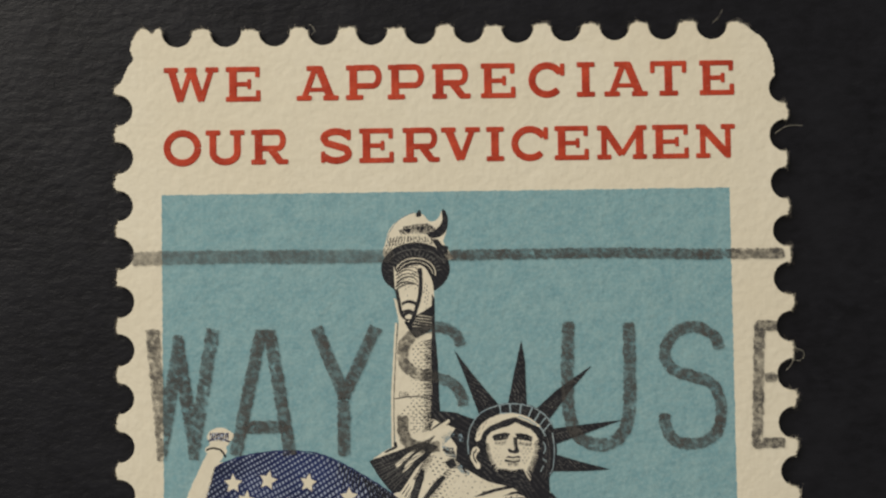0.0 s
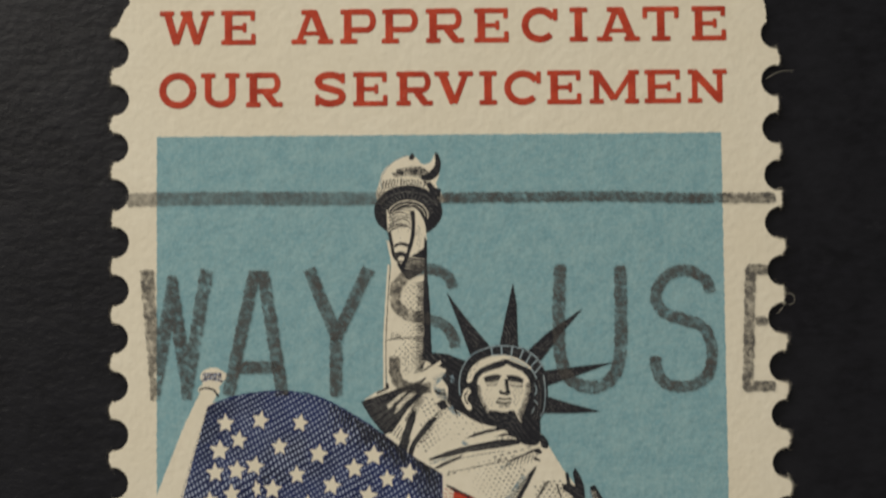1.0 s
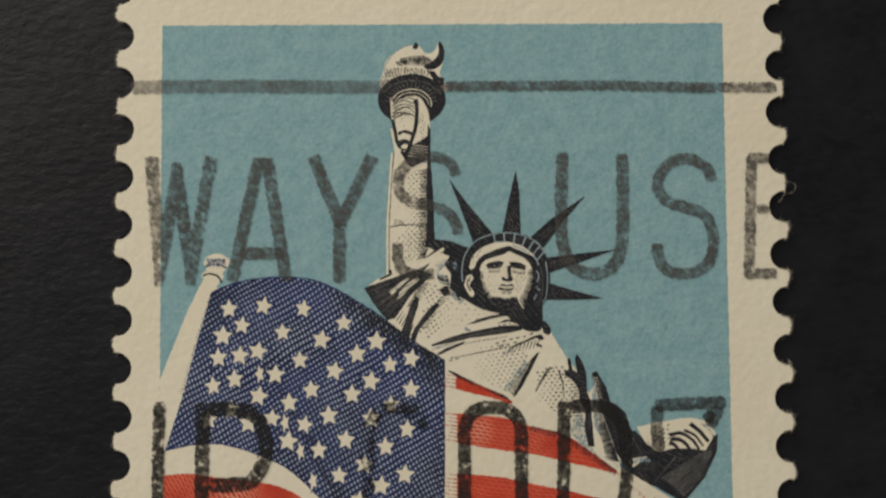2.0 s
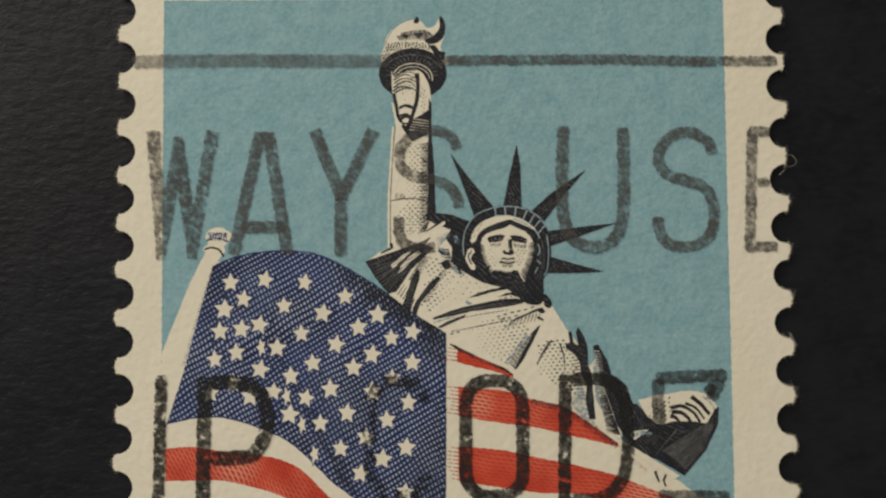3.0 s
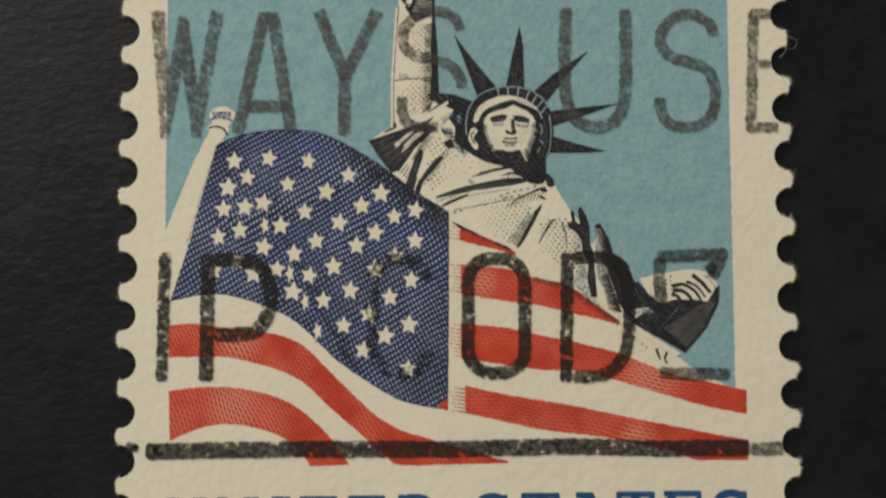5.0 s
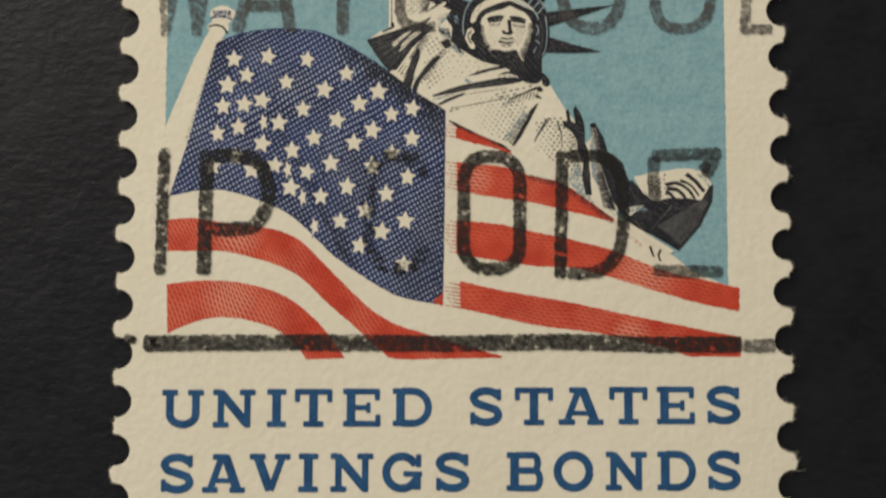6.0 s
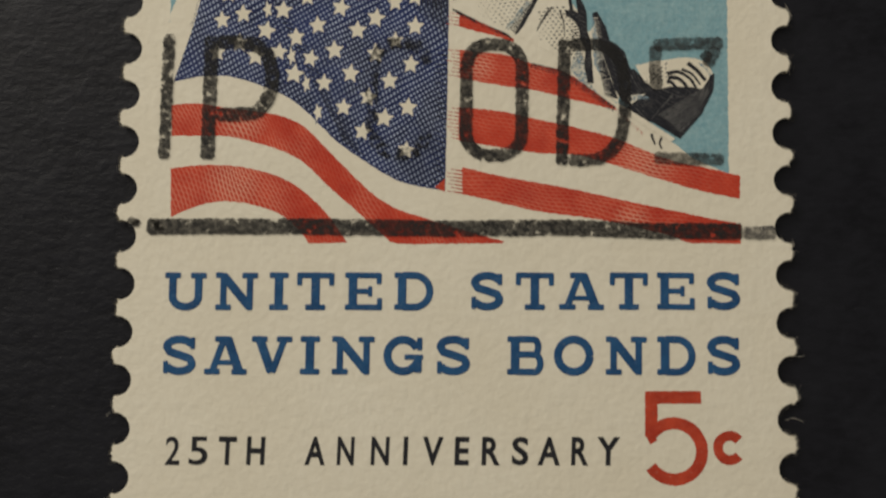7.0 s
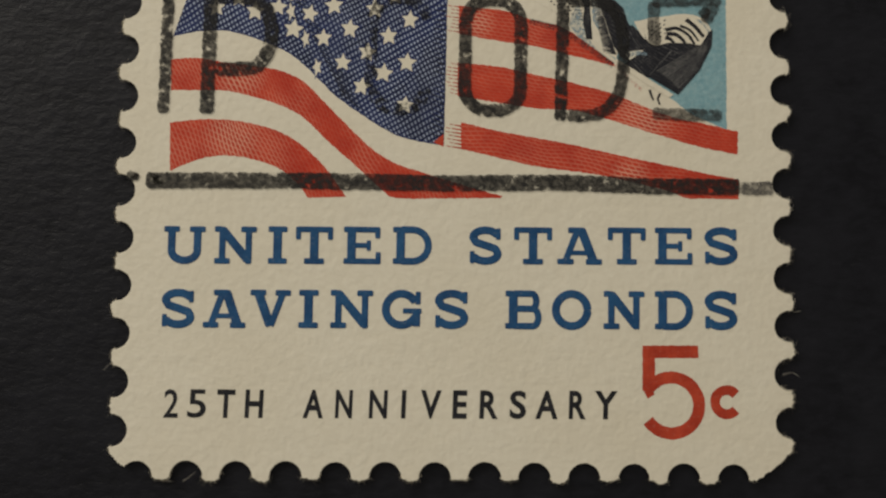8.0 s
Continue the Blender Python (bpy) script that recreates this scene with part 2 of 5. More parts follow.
    def dots(self, pts, pitch, size, mat=0, lean=0.0):
        """A stipple inside an outline."""
        self.z += STEP
        xs, ys = [p[0] for p in pts], [p[1] for p in pts]
        y, row = min(ys), 0
        while y < max(ys):
            x = min(xs) + (row % 2) * pitch / 2
            while x < max(xs):
                q = (x, y + lean * (x - min(xs)))
                q = (q[0] + rng.uniform(-0.22, 0.22) * pitch, q[1] + rng.uniform(-0.14, 0.14) * pitch)
                if inside(q, pts):
                    s, w = size * rng.uniform(0.45, 1.15), rng.uniform(0.4, 1.0)
                    self.bm.faces.new([self.v((q[0] + a * s / 2, q[1] + b * s / 2 * w)) for a, b in ((-1, -0.8), (1, -0.8), (0.9, 0.9), (-0.9, 0.8))]).material_index = mat
                x += pitch
            y, row = y + pitch * 0.8, row + 1
        return self

    def rows(self, pts, angle, row, dash, length, width, mat=0, fade=None, keep=1.0):
        """Rows of short engraved dashes inside an outline. fade: an end of the outline towards which they shrink, and how far off they are full."""
        self.z += STEP
        u = Vector((math.cos(radians(angle)), math.sin(radians(angle))))
        w = Vector((-u.y, u.x))
        along, across = [u.dot(Vector(p)) for p in pts], [w.dot(Vector(p)) for p in pts]
        b, odd = min(across), 0
        while b < max(across):
            a = min(along) + odd * dash / 2
            while a < max(along):
                c = u * (a + rng.uniform(-0.10, 0.10) * dash) + w * (b + rng.uniform(-0.08, 0.08) * row)
                if rng.random() < keep and inside(c, pts):
                    size = rng.uniform(0.75, 1.2)
                    if fade:
                        size *= min(1.0, (c - Vector(fade[0])).length / fade[1])
                    if size > 0.25:
                        d, h = u * length / 2 * size, w * width / 2 * size**0.5
                        self.bm.faces.new([self.v(q) for q in (c - d - h * 0.6, c + d - h, c + d * 0.9 + h, c - d + h * 0.8)]).material_index = mat
                a += dash
            b, odd = b + row, 1 - odd
        return self

    def made(self, name, materials, parent, label=""):
        me = bpy.data.meshes.new(name)
        bmesh.ops.recalc_face_normals(self.bm, faces=[f for f in self.bm.faces if abs(f.normal.z) < 0.5])
        for f in self.bm.faces:
            if f.normal.z < -0.5:
                f.normal_flip()
        self.bm.to_mesh(me)
        self.bm.free()
        for m in materials:
            me.materials.append(m)
        ob = new(name, me)
        ob.parent = parent
        if label:
            tagged(ob, label)
        return ob


def inside(q, pts):
    hit = False
    for a, b in zip(pts, [*pts[1:], pts[0]]):
        if (a[1] > q[1]) != (b[1] > q[1]) and q[0] < a[0] + (q[1] - a[1]) / (b[1] - a[1]) * (b[0] - a[0]):
            hit = not hit
    return hit


def arc(cx, cy, rx, ry, start, end, n=18):
    return [(cx + rx * math.cos(radians(start + (end - start) * i / n)), cy + ry * math.sin(radians(start + (end - start) * i / n))) for i in range(n + 1)]


# ---------------------------------------------------------------- the card under the stamp
def build_card():
    bm = bmesh.new()
    n, wide, high = 200, 0.36, 0.42
    grid = [[bm.verts.new((wide * (i / n - 0.5), high * (j / n - 0.5), -0.00030 + 0.00002 * noise.noise((i * 0.31, j * 0.23, 2.0)))) for j in range(n + 1)] for i in range(n + 1)]
    for i in range(n):
        for j in range(n):
            bm.faces.new((grid[i][j], grid[i + 1][j], grid[i + 1][j + 1], grid[i][j + 1])).smooth = True
    edge = [grid[i][0] for i in range(n)] + [grid[n][j] for j in range(n)] + [grid[i][n] for i in range(n, 0, -1)] + [grid[0][j] for j in range(n, 0, -1)]
    low = [bm.verts.new((v.co.x, v.co.y, -0.0014)) for v in edge]
    for i in range(len(edge)):
        j = (i + 1) % len(edge)
        bm.faces.new((edge[j], edge[i], low[i], low[j]))
    bm.faces.new(list(reversed(low)))
    me = bpy.data.meshes.new("ground")
    bm.to_mesh(me)
    bm.free()
    me.materials.append(CARD)
    return tagged(new("ground", me), "matte black felted card sheet lying flat under the stamp", "backing card", kind="structure")


build_card()

# ---------------------------------------------------------------- the stamp
stamp = tagged(new("postage_stamp"), "used cancelled red white and blue postage stamp lying on black card", "postage stamp")
HOLE = 0.585
TOP_HOLES = [-9.9 + 1.807 * i for i in range(12)]
BOTTOM_HOLES = [-11.07 + 1.818 * i for i in range(13)]
LEFT_HOLES = [17.2 - 1.774 * i for i in range(20)]
RIGHT_HOLES = [17.72 - 1.768 * i for i in range(20)]
# the ends of each perforated edge; short torn corners join them
BOTTOM, RIGHT = ((-11.75, -18.17), (11.78, -17.95)), ((12.87, -17.05), (12.59, 18.40))
TOP, LEFT = ((11.30, 20.14), (-10.9, 20.07)), ((-12.13, 18.25), (-12.05, -17.52))


def edge_line(centres, radius, a, b, axis, out):
    """One perforated edge from a to b: bites of round holes with torn tips between them. axis 0 runs along x; out: the side to which it faces."""
    pts, hole_points = [], 22
    line = lambda s: a[1 - axis] + (b[1 - axis] - a[1 - axis]) * (s - a[axis]) / (b[axis] - a[axis])
    forward = 1 if b[axis] > a[axis] else -1

    def tooth(s0, s1, worn0, worn1):
        k = max(3, int(abs(s1 - s0) / 0.05))
        tip, peak = rng.uniform(-0.05, 0.07), rng.uniform(0.7, 1.5)
        for i in range(k):
            t = i / k
            swell = math.sin(math.pi * t**peak) ** 0.75
            worn = worn0 * (1 - t) ** 2 + worn1 * t**2
            s = s0 + (s1 - s0) * t
            pts.append((s, line(s) + out * ((0.10 + tip) * swell - worn + rng.uniform(-0.03, 0.03))))

    s_last, order = a[axis], sorted(centres, reverse=forward < 0)
    for n_hole, c in enumerate(order):
        s_end, first, last = c - forward * radius * 0.94, n_hole == 0, n_hole == len(order) - 1
        long_start, long_end = abs(s_end - s_last) > 0.35, abs(b[axis] - c) - radius * 0.94 > 0.35
        if not first or long_start:
            tooth(s_last, s_end, 0.15 if first else 0.0, 0.0)
        r = radius * rng.uniform(0.96, 1.04)
        skip, stop = 4 if first and not long_start else 0, 4 if last and not long_end else 0
        for i in range(skip, hole_points - stop):
            g = math.pi * (0.03 + 0.94 * i / (hole_points - 1))
            s, d = c - forward * r * math.cos(g), r * math.sin(g)
            pts.append((s + rng.uniform(-0.008, 0.008), line(c) - out * (d * 1.02 - 0.03) + rng.uniform(-0.008, 0.008)))
        s_last = c + forward * radius * 0.94
        if last and long_end:
            tooth(s_last, b[axis], 0.0, 0.15)
    return pts if axis == 0 else [(q, p) for p, q in pts]


def build_paper():
    pieces = [edge_line(BOTTOM_HOLES, HOLE, *BOTTOM, 0, -1), edge_line(RIGHT_HOLES, HOLE, *RIGHT, 1, 1), edge_line(TOP_HOLES, HOLE, *TOP, 0, 1), edge_line(LEFT_HOLES, HOLE, *LEFT, 1, -1)]
    out = []
    for n_edge, bulge in enumerate((0.06, 0.32, 0.0, 0.02)):
        out += pieces[n_edge]
        a, b = Vector(pieces[n_edge][-1]), Vector(pieces[(n_edge + 1) % 4][0])
        if n_edge == 2:  # this corner is torn into a knob and a notch
            knob = smooth([a, (-11.12, 20.24), (-11.36, 20.12), (-11.58, 19.76), (-11.64, 19.42), (-11.55, 19.13), (-11.78, 18.75), b], n=7)
            out += [(p[0] + rng.uniform(-0.025, 0.025), p[1] + rng.uniform(-0.025, 0.025)) for p in knob[1:-1]]
            continue
        d = b - a
        away = Vector((d.y, -d.x)).normalized()
        k = max(3, int(d.length / 0.07))
        for i in range(1, k):
            t = i / k
            p = a + d * t + away * (bulge * math.sin(math.pi * t) + rng.uniform(-0.03, 0.03))
            out.append((p.x, p.y))
    k, bm = len(out), bmesh.new()
    rings = []
    for inset, z in ((0.022, 0.0), (0.008, -0.012), (0.0, -0.05), (0.006, -0.12)):
        ring = []
        for i, p in enumerate(out):
            d = Vector(out[(i + 2) % k]) - Vector(out[i - 2])
            d = d.normalized() if d.length else Vector((1, 0))
            ring.append(((p[0] - d.y * inset), (p[1] + d.x * inset), z))
        rings.append(ring)
    for ring, flip in ((rings[0], False), (rings[-1], True)):
        flat, _, faces, *_ = geometry.delaunay_2d_cdt([Vector(p[:2]) for p in ring], [], [list(range(k))], 1, 1e-5)
        made = [bm.verts.new((p.x / 1000, p.y / 1000, ring[0][2] / 1000)) for p in flat]
        for f in faces:
            face = bm.faces.new([made[i] for i in f])
            face.normal_update()
            if (face.normal.z < 0) != flip:
                face.normal_flip()
    loops = [[bm.verts.new([c / 1000 for c in p]) for p in ring] for ring in rings]
    for top, low in zip(loops, loops[1:]):
        for i in range(k):
            j = (i + 1) % k
            bm.faces.new((top[j], top[i], low[i], low[j]))
    me = bpy.data.meshes.new("paper")
    bm.to_mesh(me)
    bm.free()
    me.materials.append(PAPER)
    ob = new("paper", me)
    ob.parent = stamp
    tagged(ob, "cream perforated paper with torn teeth")
    return out


outline = build_paper()


def build_fibres():
    """Loose paper hairs that stand out from the torn teeth."""
    bm = bmesh.new()
    k = len(outline)
    for _ in range(18000):
        i = rng.randrange(k)
        p, d = Vector(outline[i]), Vector(outline[(i + 2) % k]) - Vector(outline[i - 2])
        if d.length < 1e-6:
            continue
        d.normalize()
        away = Vector((d.y, -d.x))
        if not (p.x < -12.0 or p.x > 12.45 or p.y > 19.9 or p.y < -17.95):
            continue
        way = (away + d * rng.uniform(-0.9, 0.9)).normalized()
        bend, long, thin = rng.uniform(-0.8, 0.8), rng.uniform(0.04, 0.13) * rng.choice((1, 1, 1, 1, 1, 1, 1, 1.9)), rng.uniform(0.0020, 0.0036)
        last, z = None, rng.uniform(-0.09, -0.01)
        for s in range(4):
            t = s / 3
            c = p - away * 0.03 + way * long * t + d * bend * long * t * t
            w = d * thin * (1.1 - t)
            z += rng.uniform(-0.012, 0.016)
            pair = [bm.verts.new(((c + w).x / 1000, (c + w).y / 1000, z / 1000)), bm.verts.new(((c - w).x / 1000, (c - w).y / 1000, (z + 0.006) / 1000))]
            if last:
                bm.faces.new((last[0], last[1], pair[1], pair[0]))
            last = pair
    me = bpy.data.meshes.new("torn_fibre")
    bm.to_mesh(me)
    bm.free()
    me.materials.append(PAPER)
    ob = new("torn_fibre", me)
    ob.parent = stamp
    tagged(ob, "fine pale paper hairs on the torn edge", kind="stuff")


build_fibres()
for hair in (arc(*(12.85, 7.83), 0.26, 0.22, 200, -120, 18), [(12.44, 7.28), (12.69, 7.58), (12.62, 8.04)], [(10.02, 20.19), (10.24, 20.4), (10.37, 20.65)], [(-5.03, 20.35), (-4.89, 20.26), (-4.8, 20.05), (-4.93, 19.93)], [(12.23, 16.04), (12.74, 16.31), (13.24, 16.3)],
             [(-9.38, -18.3), (-9.16, -18.18), (-8.9, -17.97)], [(-11.94, -13.91), (-12.18, -14.08), (-12.42, -14.33)], [(12.54, -14.12), (12.9, -14.03), (13.19, -14.19)], [(12.79, -11.65), (13.04, -11.79), (13.29, -11.75)], [(12.68, 1.45), (12.84, 1.24), (12.96, 0.94)]):
    Film(-0.05, 0.0).stroke(hair, 0.009, soft=True, ends=0.5, step=0.05).made("stray_fibre", [PAPER], stamp)

# ---------------------------------------------------------------- blue picture panel
Film(0.006, 0.016).fill([(-10.5, 14.03), (10.49, 14.03), (10.53, -5.19), (-9.6, -5.1), (-10.1, -1.2), (-10.47, 0.3)]).made("picture_panel", [BLUE_PANEL], stamp, "pale blue printed picture panel")

# ---------------------------------------------------------------- flag
flag = Film(0.009).fill([(-10.43, 0.9), (-9.39, 3.52), (-8.6, 4.15), (-6.77, 4.46), (-4.67, 4.35), (-2.36, 3.12), (0.04, 1.81), (1.4, 1.28), (3.27, 0.02), (5.14, -1.14), (6.17, -2.28), (7.41, -3.22), (8.54, -3.95), (9.26, -4.51), (10.41, -4.99), (10.49, -5.4), (-10.36, -5.31)]).made("flag", [PAPER], stamp, "cream unprinted ground of the flag")
pole = Film(0.012)
pole.fill([(-8.79, 4.64), (-8.28, 4.38), (-8.57, 4.0), (-9.02, 2.68), (-9.67, 0.48), (-10.27, -1.76), (-10.44, -1.76), (-10.47, 0.8), (-9.94, 2.16), (-9.39, 3.5), (-9.0, 4.3)])
pole.fill([(-8.88, 5.1), (-8.75, 5.35), (-8.38, 5.46), (-8.0, 5.31), (-7.91, 5.1), (-8.16, 4.76), (-8.16, 4.55), (-8.41, 4.38), (-8.83, 4.51), (-8.96, 4.68), (-8.79, 4.85)], soft=True)
pole.stroke([(-8.92, 4.64), (-8.66, 4.72), (-8.37, 4.63), (-8.2, 4.38)], 0.07, 1, soft=True)
pole.hatch([(-8.77, 5.27), (-8.08, 5.27)], [(-8.83, 4.97), (-8.04, 4.93)], 9, 0.07, 2)
pole.stroke([(-8.83, 4.97), (-8.46, 5.06), (-8.04, 4.93)], 0.06, 2, soft=True)
pole.hatch([(-8.53, 4.0), (-9.02, 2.36), (-9.63, 0.27)], [(-8.64, 4.0), (-9.13, 2.4), (-9.73, 0.31)], 70, 0.022, 2)
pole.made("flagpole", [PAPER, BLACK_INK, NAVY_LINES], stamp, "cream flagpole with a small banded finial")

Film(0.0125).fill([(-8.6, 4.0), (-7.82, 4.34), (-6.77, 4.54), (-5.72, 4.58), (-4.67, 4.41), (-3.62, 3.92), (-2.36, 3.12), (-1.11, 2.19), (0.04, 1.6)] + [(0.01, -2.05), (-0.03, -5.8), (-1.13, -5.59), (-1.95, -5.34), (-2.99, -4.72), (-4.03, -4.0), (-4.86, -3.21), (-5.48, -2.65), (-6.11, -2.23), (-7.15, -1.82), (-8.19, -1.54), (-9.23, -1.56), (-10.27, -1.8), (-9.67, 0.06), (-9.06, 2.36)]).made("canton", [NAVY_LINES], flag, "navy crosshatched flag canton")
rim = Film(0.0138, 0.014)
rim.stroke([(-8.6, 4.0), (-7.82, 4.34), (-6.77, 4.54), (-5.72, 4.58), (-4.67, 4.41), (-3.62, 3.92), (-2.36, 3.12), (-1.11, 2.19), (0.04, 1.6)], 0.055, soft=True)
rim.stroke([(0.02, 1.6), (0.0, -2.05), (-0.05, -5.75)], 0.045)
rim.stroke([(-10.25, -1.76), (-9.23, -1.55), (-8.19, -1.54), (-7.15, -1.82), (-6.11, -2.23), (-5.48, -2.65), (-4.86, -3.21), (-4.03, -4.0), (-2.99, -4.72), (-1.95, -5.34), (-1.13, -5.59), (-0.05, -5.78)], 0.050, soft=True)
rim.made("canton_outline", [NAVY_INK], flag, "thin navy line round the canton")
fold = Film(0.0140)
fold.hatch([(-4.04, 4.13), (-2.36, 3.14), (-1.11, 2.21), (0.02, 1.6)], [(-4.25, 3.29), (-2.68, 2.13), (-1.42, 1.29), (0.01, -0.08)], 40, 0.055, 0, 0.2)
fold.hatch([(-3.2, 3.56), (-1.94, 2.8), (-0.9, 2.06), (0.02, 1.53)], [(-2.78, 2.55), (-1.95, 1.92), (-1.11, 1.39), (0.02, 0.86)], 34, 0.045, 0, 0.3)
fold.hatch([(-6.76, 1.52), (-5.7, -0.37), (-4.86, -2.03), (-3.82, -4.0)], [(-6.3, 1.51), (-5.29, -0.37), (-4.34, -2.24), (-2.99, -4.62)], 30, 0.05, 0, 0.4)
fold.hatch([(0.01, -0.39), (0.0, -3.29), (-0.03, -5.66)], [(-0.49, -0.39), (-0.46, -3.29), (-0.67, -5.35)], 28, 0.05, 0, 0.3)
fold.made("canton_shading", [BLACK_INK], flag, "black engraved shading lines")["kind"] = "stuff"


def star(x, y, size, squeeze=1.0, turn=0.0):
    pts = []
    for i in range(10):
        r = size if i % 2 == 0 else size * 0.48
        g = radians(90 + turn + 36 * i)
        pts.append((x + squeeze * r * math.cos(g), y + r * math.sin(g)))
    rim = [(x + (px - x) * 1.30, y + (py - y) * 1.30) for px, py in pts]
    Film(0.0165, 0.010).fill(rim, 1, soft=True, step=0.09).fill(pts, step=0.09).made("star", [PAPER, NAVY_INK], flag)


STARS_HIGH = [(-7.94, 3.41), (-6.66, 3.51), (-5.19, 3.4), (-3.7, 2.87), (-7.45, 2.8), (-8.16, 2.42), (-5.95, 2.54), (-4.52, 2.26), (-2.49, 2.19), (-3.2, 1.73), (-6.86, 1.85), (-7.53, 1.69), (-8.32, 1.61), (-5.31, 1.51), (-1.21, 1.56), (-1.99, 1.33)]
STARS_MIDDLE = [(-4.04, 1.11), (-2.7, 0.73), (-7.71, 0.83), (-8.5, 0.58), (-6.21, 0.99), (-4.89, 0.42), (-3.39, 0.25), (-1.22, 0.43), (-5.7, -0.05), (-6.83, 0.2), (-1.95, -0.13), (-4.24, -0.52), (-7.83, -0.28), (-8.66, -0.67), (-7.2, -0.78)]
STARS_LOW = [(-6.33, -0.61), (-5.14, -0.85), (-2.7, -0.63), (-1.37, -1.03), (-5.74, -1.45), (-3.62, -1.41), (-4.61, -1.78), (-2.16, -1.67), (-2.95, -2.29), (-3.86, -2.7), (-1.45, -2.67), (-2.33, -3.08), (-3.14, -3.61), (-1.5, -4.28)]
STARS_FOLDED = [(-6.79, 1.01), (-5.85, -0.78), (-5.28, -1.82), (-4.82, -2.9)]
for sx, sy in STARS_HIGH + STARS_MIDDLE + STARS_LOW:
    star(sx, sy, rng.uniform(0.36, 0.41), rng.uniform(0.88, 1.0), rng.uniform(-14, 6))
for sx, sy in STARS_FOLDED:
    star(sx, sy, 0.38, 0.5, 18)


def stripe(top, bottom, material):
    pts = smooth(top, n=5) + list(reversed(smooth(bottom, n=5)))
    Film(0.0150, 0.014).fill(pts, step=0.09).made("stripe", [material], flag)


stripe([(-10.31, -2.67), (-9.31, -2.61), (-8.25, -2.77), (-7.18, -2.88), (-6.12, -3.08), (-5.26, -3.5), (-4.39, -4.35), (-3.52, -5.21), (-2.66, -5.99), (-1.81, -6.5), (-0.75, -6.83), (0.3, -7.15), (1.36, -7.45), (2.2, -7.67)],
       [(-10.27, -3.85), (-9.27, -3.84), (-8.21, -3.84), (-7.15, -4.06), (-6.08, -4.39), (-5.22, -4.87), (-4.36, -5.69), (-3.5, -6.42), (-2.86, -6.99), (-2.21, -7.57), (-1.68, -7.8), (0.31, -7.77), (2.1, -7.74)], RED_LEFT)
stripe([(-10.27, -5.08), (-9.24, -4.95), (-8.18, -4.94), (-7.12, -5.09), (-6.05, -5.42), (-5.2, -5.96), (-4.33, -6.8), (-3.64, -7.78)], [(-10.21, -6.89), (-9.6, -6.62), (-8.77, -6.35), (-7.93, -6.3), (-7.08, -6.43), (-6.02, -6.82), (-5.37, -7.41), (-5.04, -7.83)], RED_LEFT)
stripe([(0.44, 0.99), (0.98, 0.84), (1.81, 0.44), (2.48, -0.0)], [(0.43, 0.44), (1.19, 0.23), (1.81, 0.08), (2.48, -0.13)], RED_RIGHT)
stripe([(0.47, -0.45), (1.18, -0.54), (2.22, -0.63), (3.27, -0.98), (4.31, -1.2), (5.34, -1.86), (6.33, -2.59)], [(0.47, -1.53), (1.18, -1.66), (2.22, -1.83), (3.46, -2.0), (4.5, -2.26), (5.54, -2.49), (6.33, -2.7)], RED_RIGHT)
stripe([(0.46, -2.65), (1.17, -2.7), (2.21, -2.81), (3.45, -3.08), (4.49, -3.29), (5.53, -3.54), (6.36, -3.77), (7.19, -4.11), (8.43, -4.57), (9.67, -4.82), (10.95, -5.11)], [(0.46, -3.91), (1.16, -4.02), (2.2, -4.17), (3.44, -4.34), (4.69, -4.38), (5.72, -4.6), (6.76, -4.91), (8.0, -5.28), (9.44, -5.68), (10.93, -5.97)], RED_RIGHT)
stripe([(0.61, -4.91), (2.39, -5.29), (4.5, -5.64), (6.61, -6.08), (8.72, -6.5), (9.98, -6.75), (10.97, -6.91)], [(0.62, -5.92), (1.34, -6.07), (3.45, -6.53), (5.56, -6.78), (7.24, -7.11), (8.5, -7.43), (9.03, -7.64), (9.97, -7.64), (10.96, -7.65)], RED_RIGHT)
seam = Film(0.0165, 0.004)
for (sx, high), (_, low), count in ((*[(0.6, 0.95), (0.6, 0.4)], 4), (*[(0.64, -0.47), (0.63, -1.56)], 8), (*[(0.63, -2.68), (0.62, -3.94)], 9), (*[(0.62, -4.99), (0.61, -5.95)], 7)):
    for i in range(count):
        y = low + (high - low) * (i + 0.5) / count
        long = rng.uniform(0.40, 0.66)
        seam.stroke([(sx - long * 0.62, y + 0.05), (sx, y)], 0.030, ends=2.0, lift=False)
        seam.stroke([(sx - long, y + 0.08), (sx - long * 0.70, y + 0.05)], 0.022, ends=1.3, lift=False)
seam.fill([(-0.03, -5.35), (-0.03, -5.84), (-0.42, -5.68)])
seam.made("seam_hatching", [RED_INK], flag, "red engraved line ends along the seam")["kind"] = "stuff"
shade = Film(0.0172)
shade.hatch([(0.15, 1.11), (1.19, 0.82), (2.33, 0.1)], [(0.56, 0.8), (1.6, 0.31), (2.52, -0.09)], 24, 0.055, 0, 0.25)
shade.hatch([(3.16, -0.92), (4.31, -1.18), (5.34, -1.84), (6.33, -2.57)], [(3.12, -1.13), (4.22, -1.4), (5.24, -2.07), (6.23, -2.78)], 58, 0.044, 0, 0.3)
shade.hatch([(6.33, -2.57), (7.4, -3.57)], [(6.27, -2.7), (7.36, -3.69)], 16, 0.018, 1, 0.4)
shade.made("stripe_shading", [BLACK_INK, RED_INK], flag, "black engraved shadow over the stripes")["kind"] = "stuff"

# ---------------------------------------------------------------- printed statue, one plain shape of cream, black and slate ink
s = Film(0.0182, 0.008)
C, K, B, G, T = 0, 1, 2, 3, 4
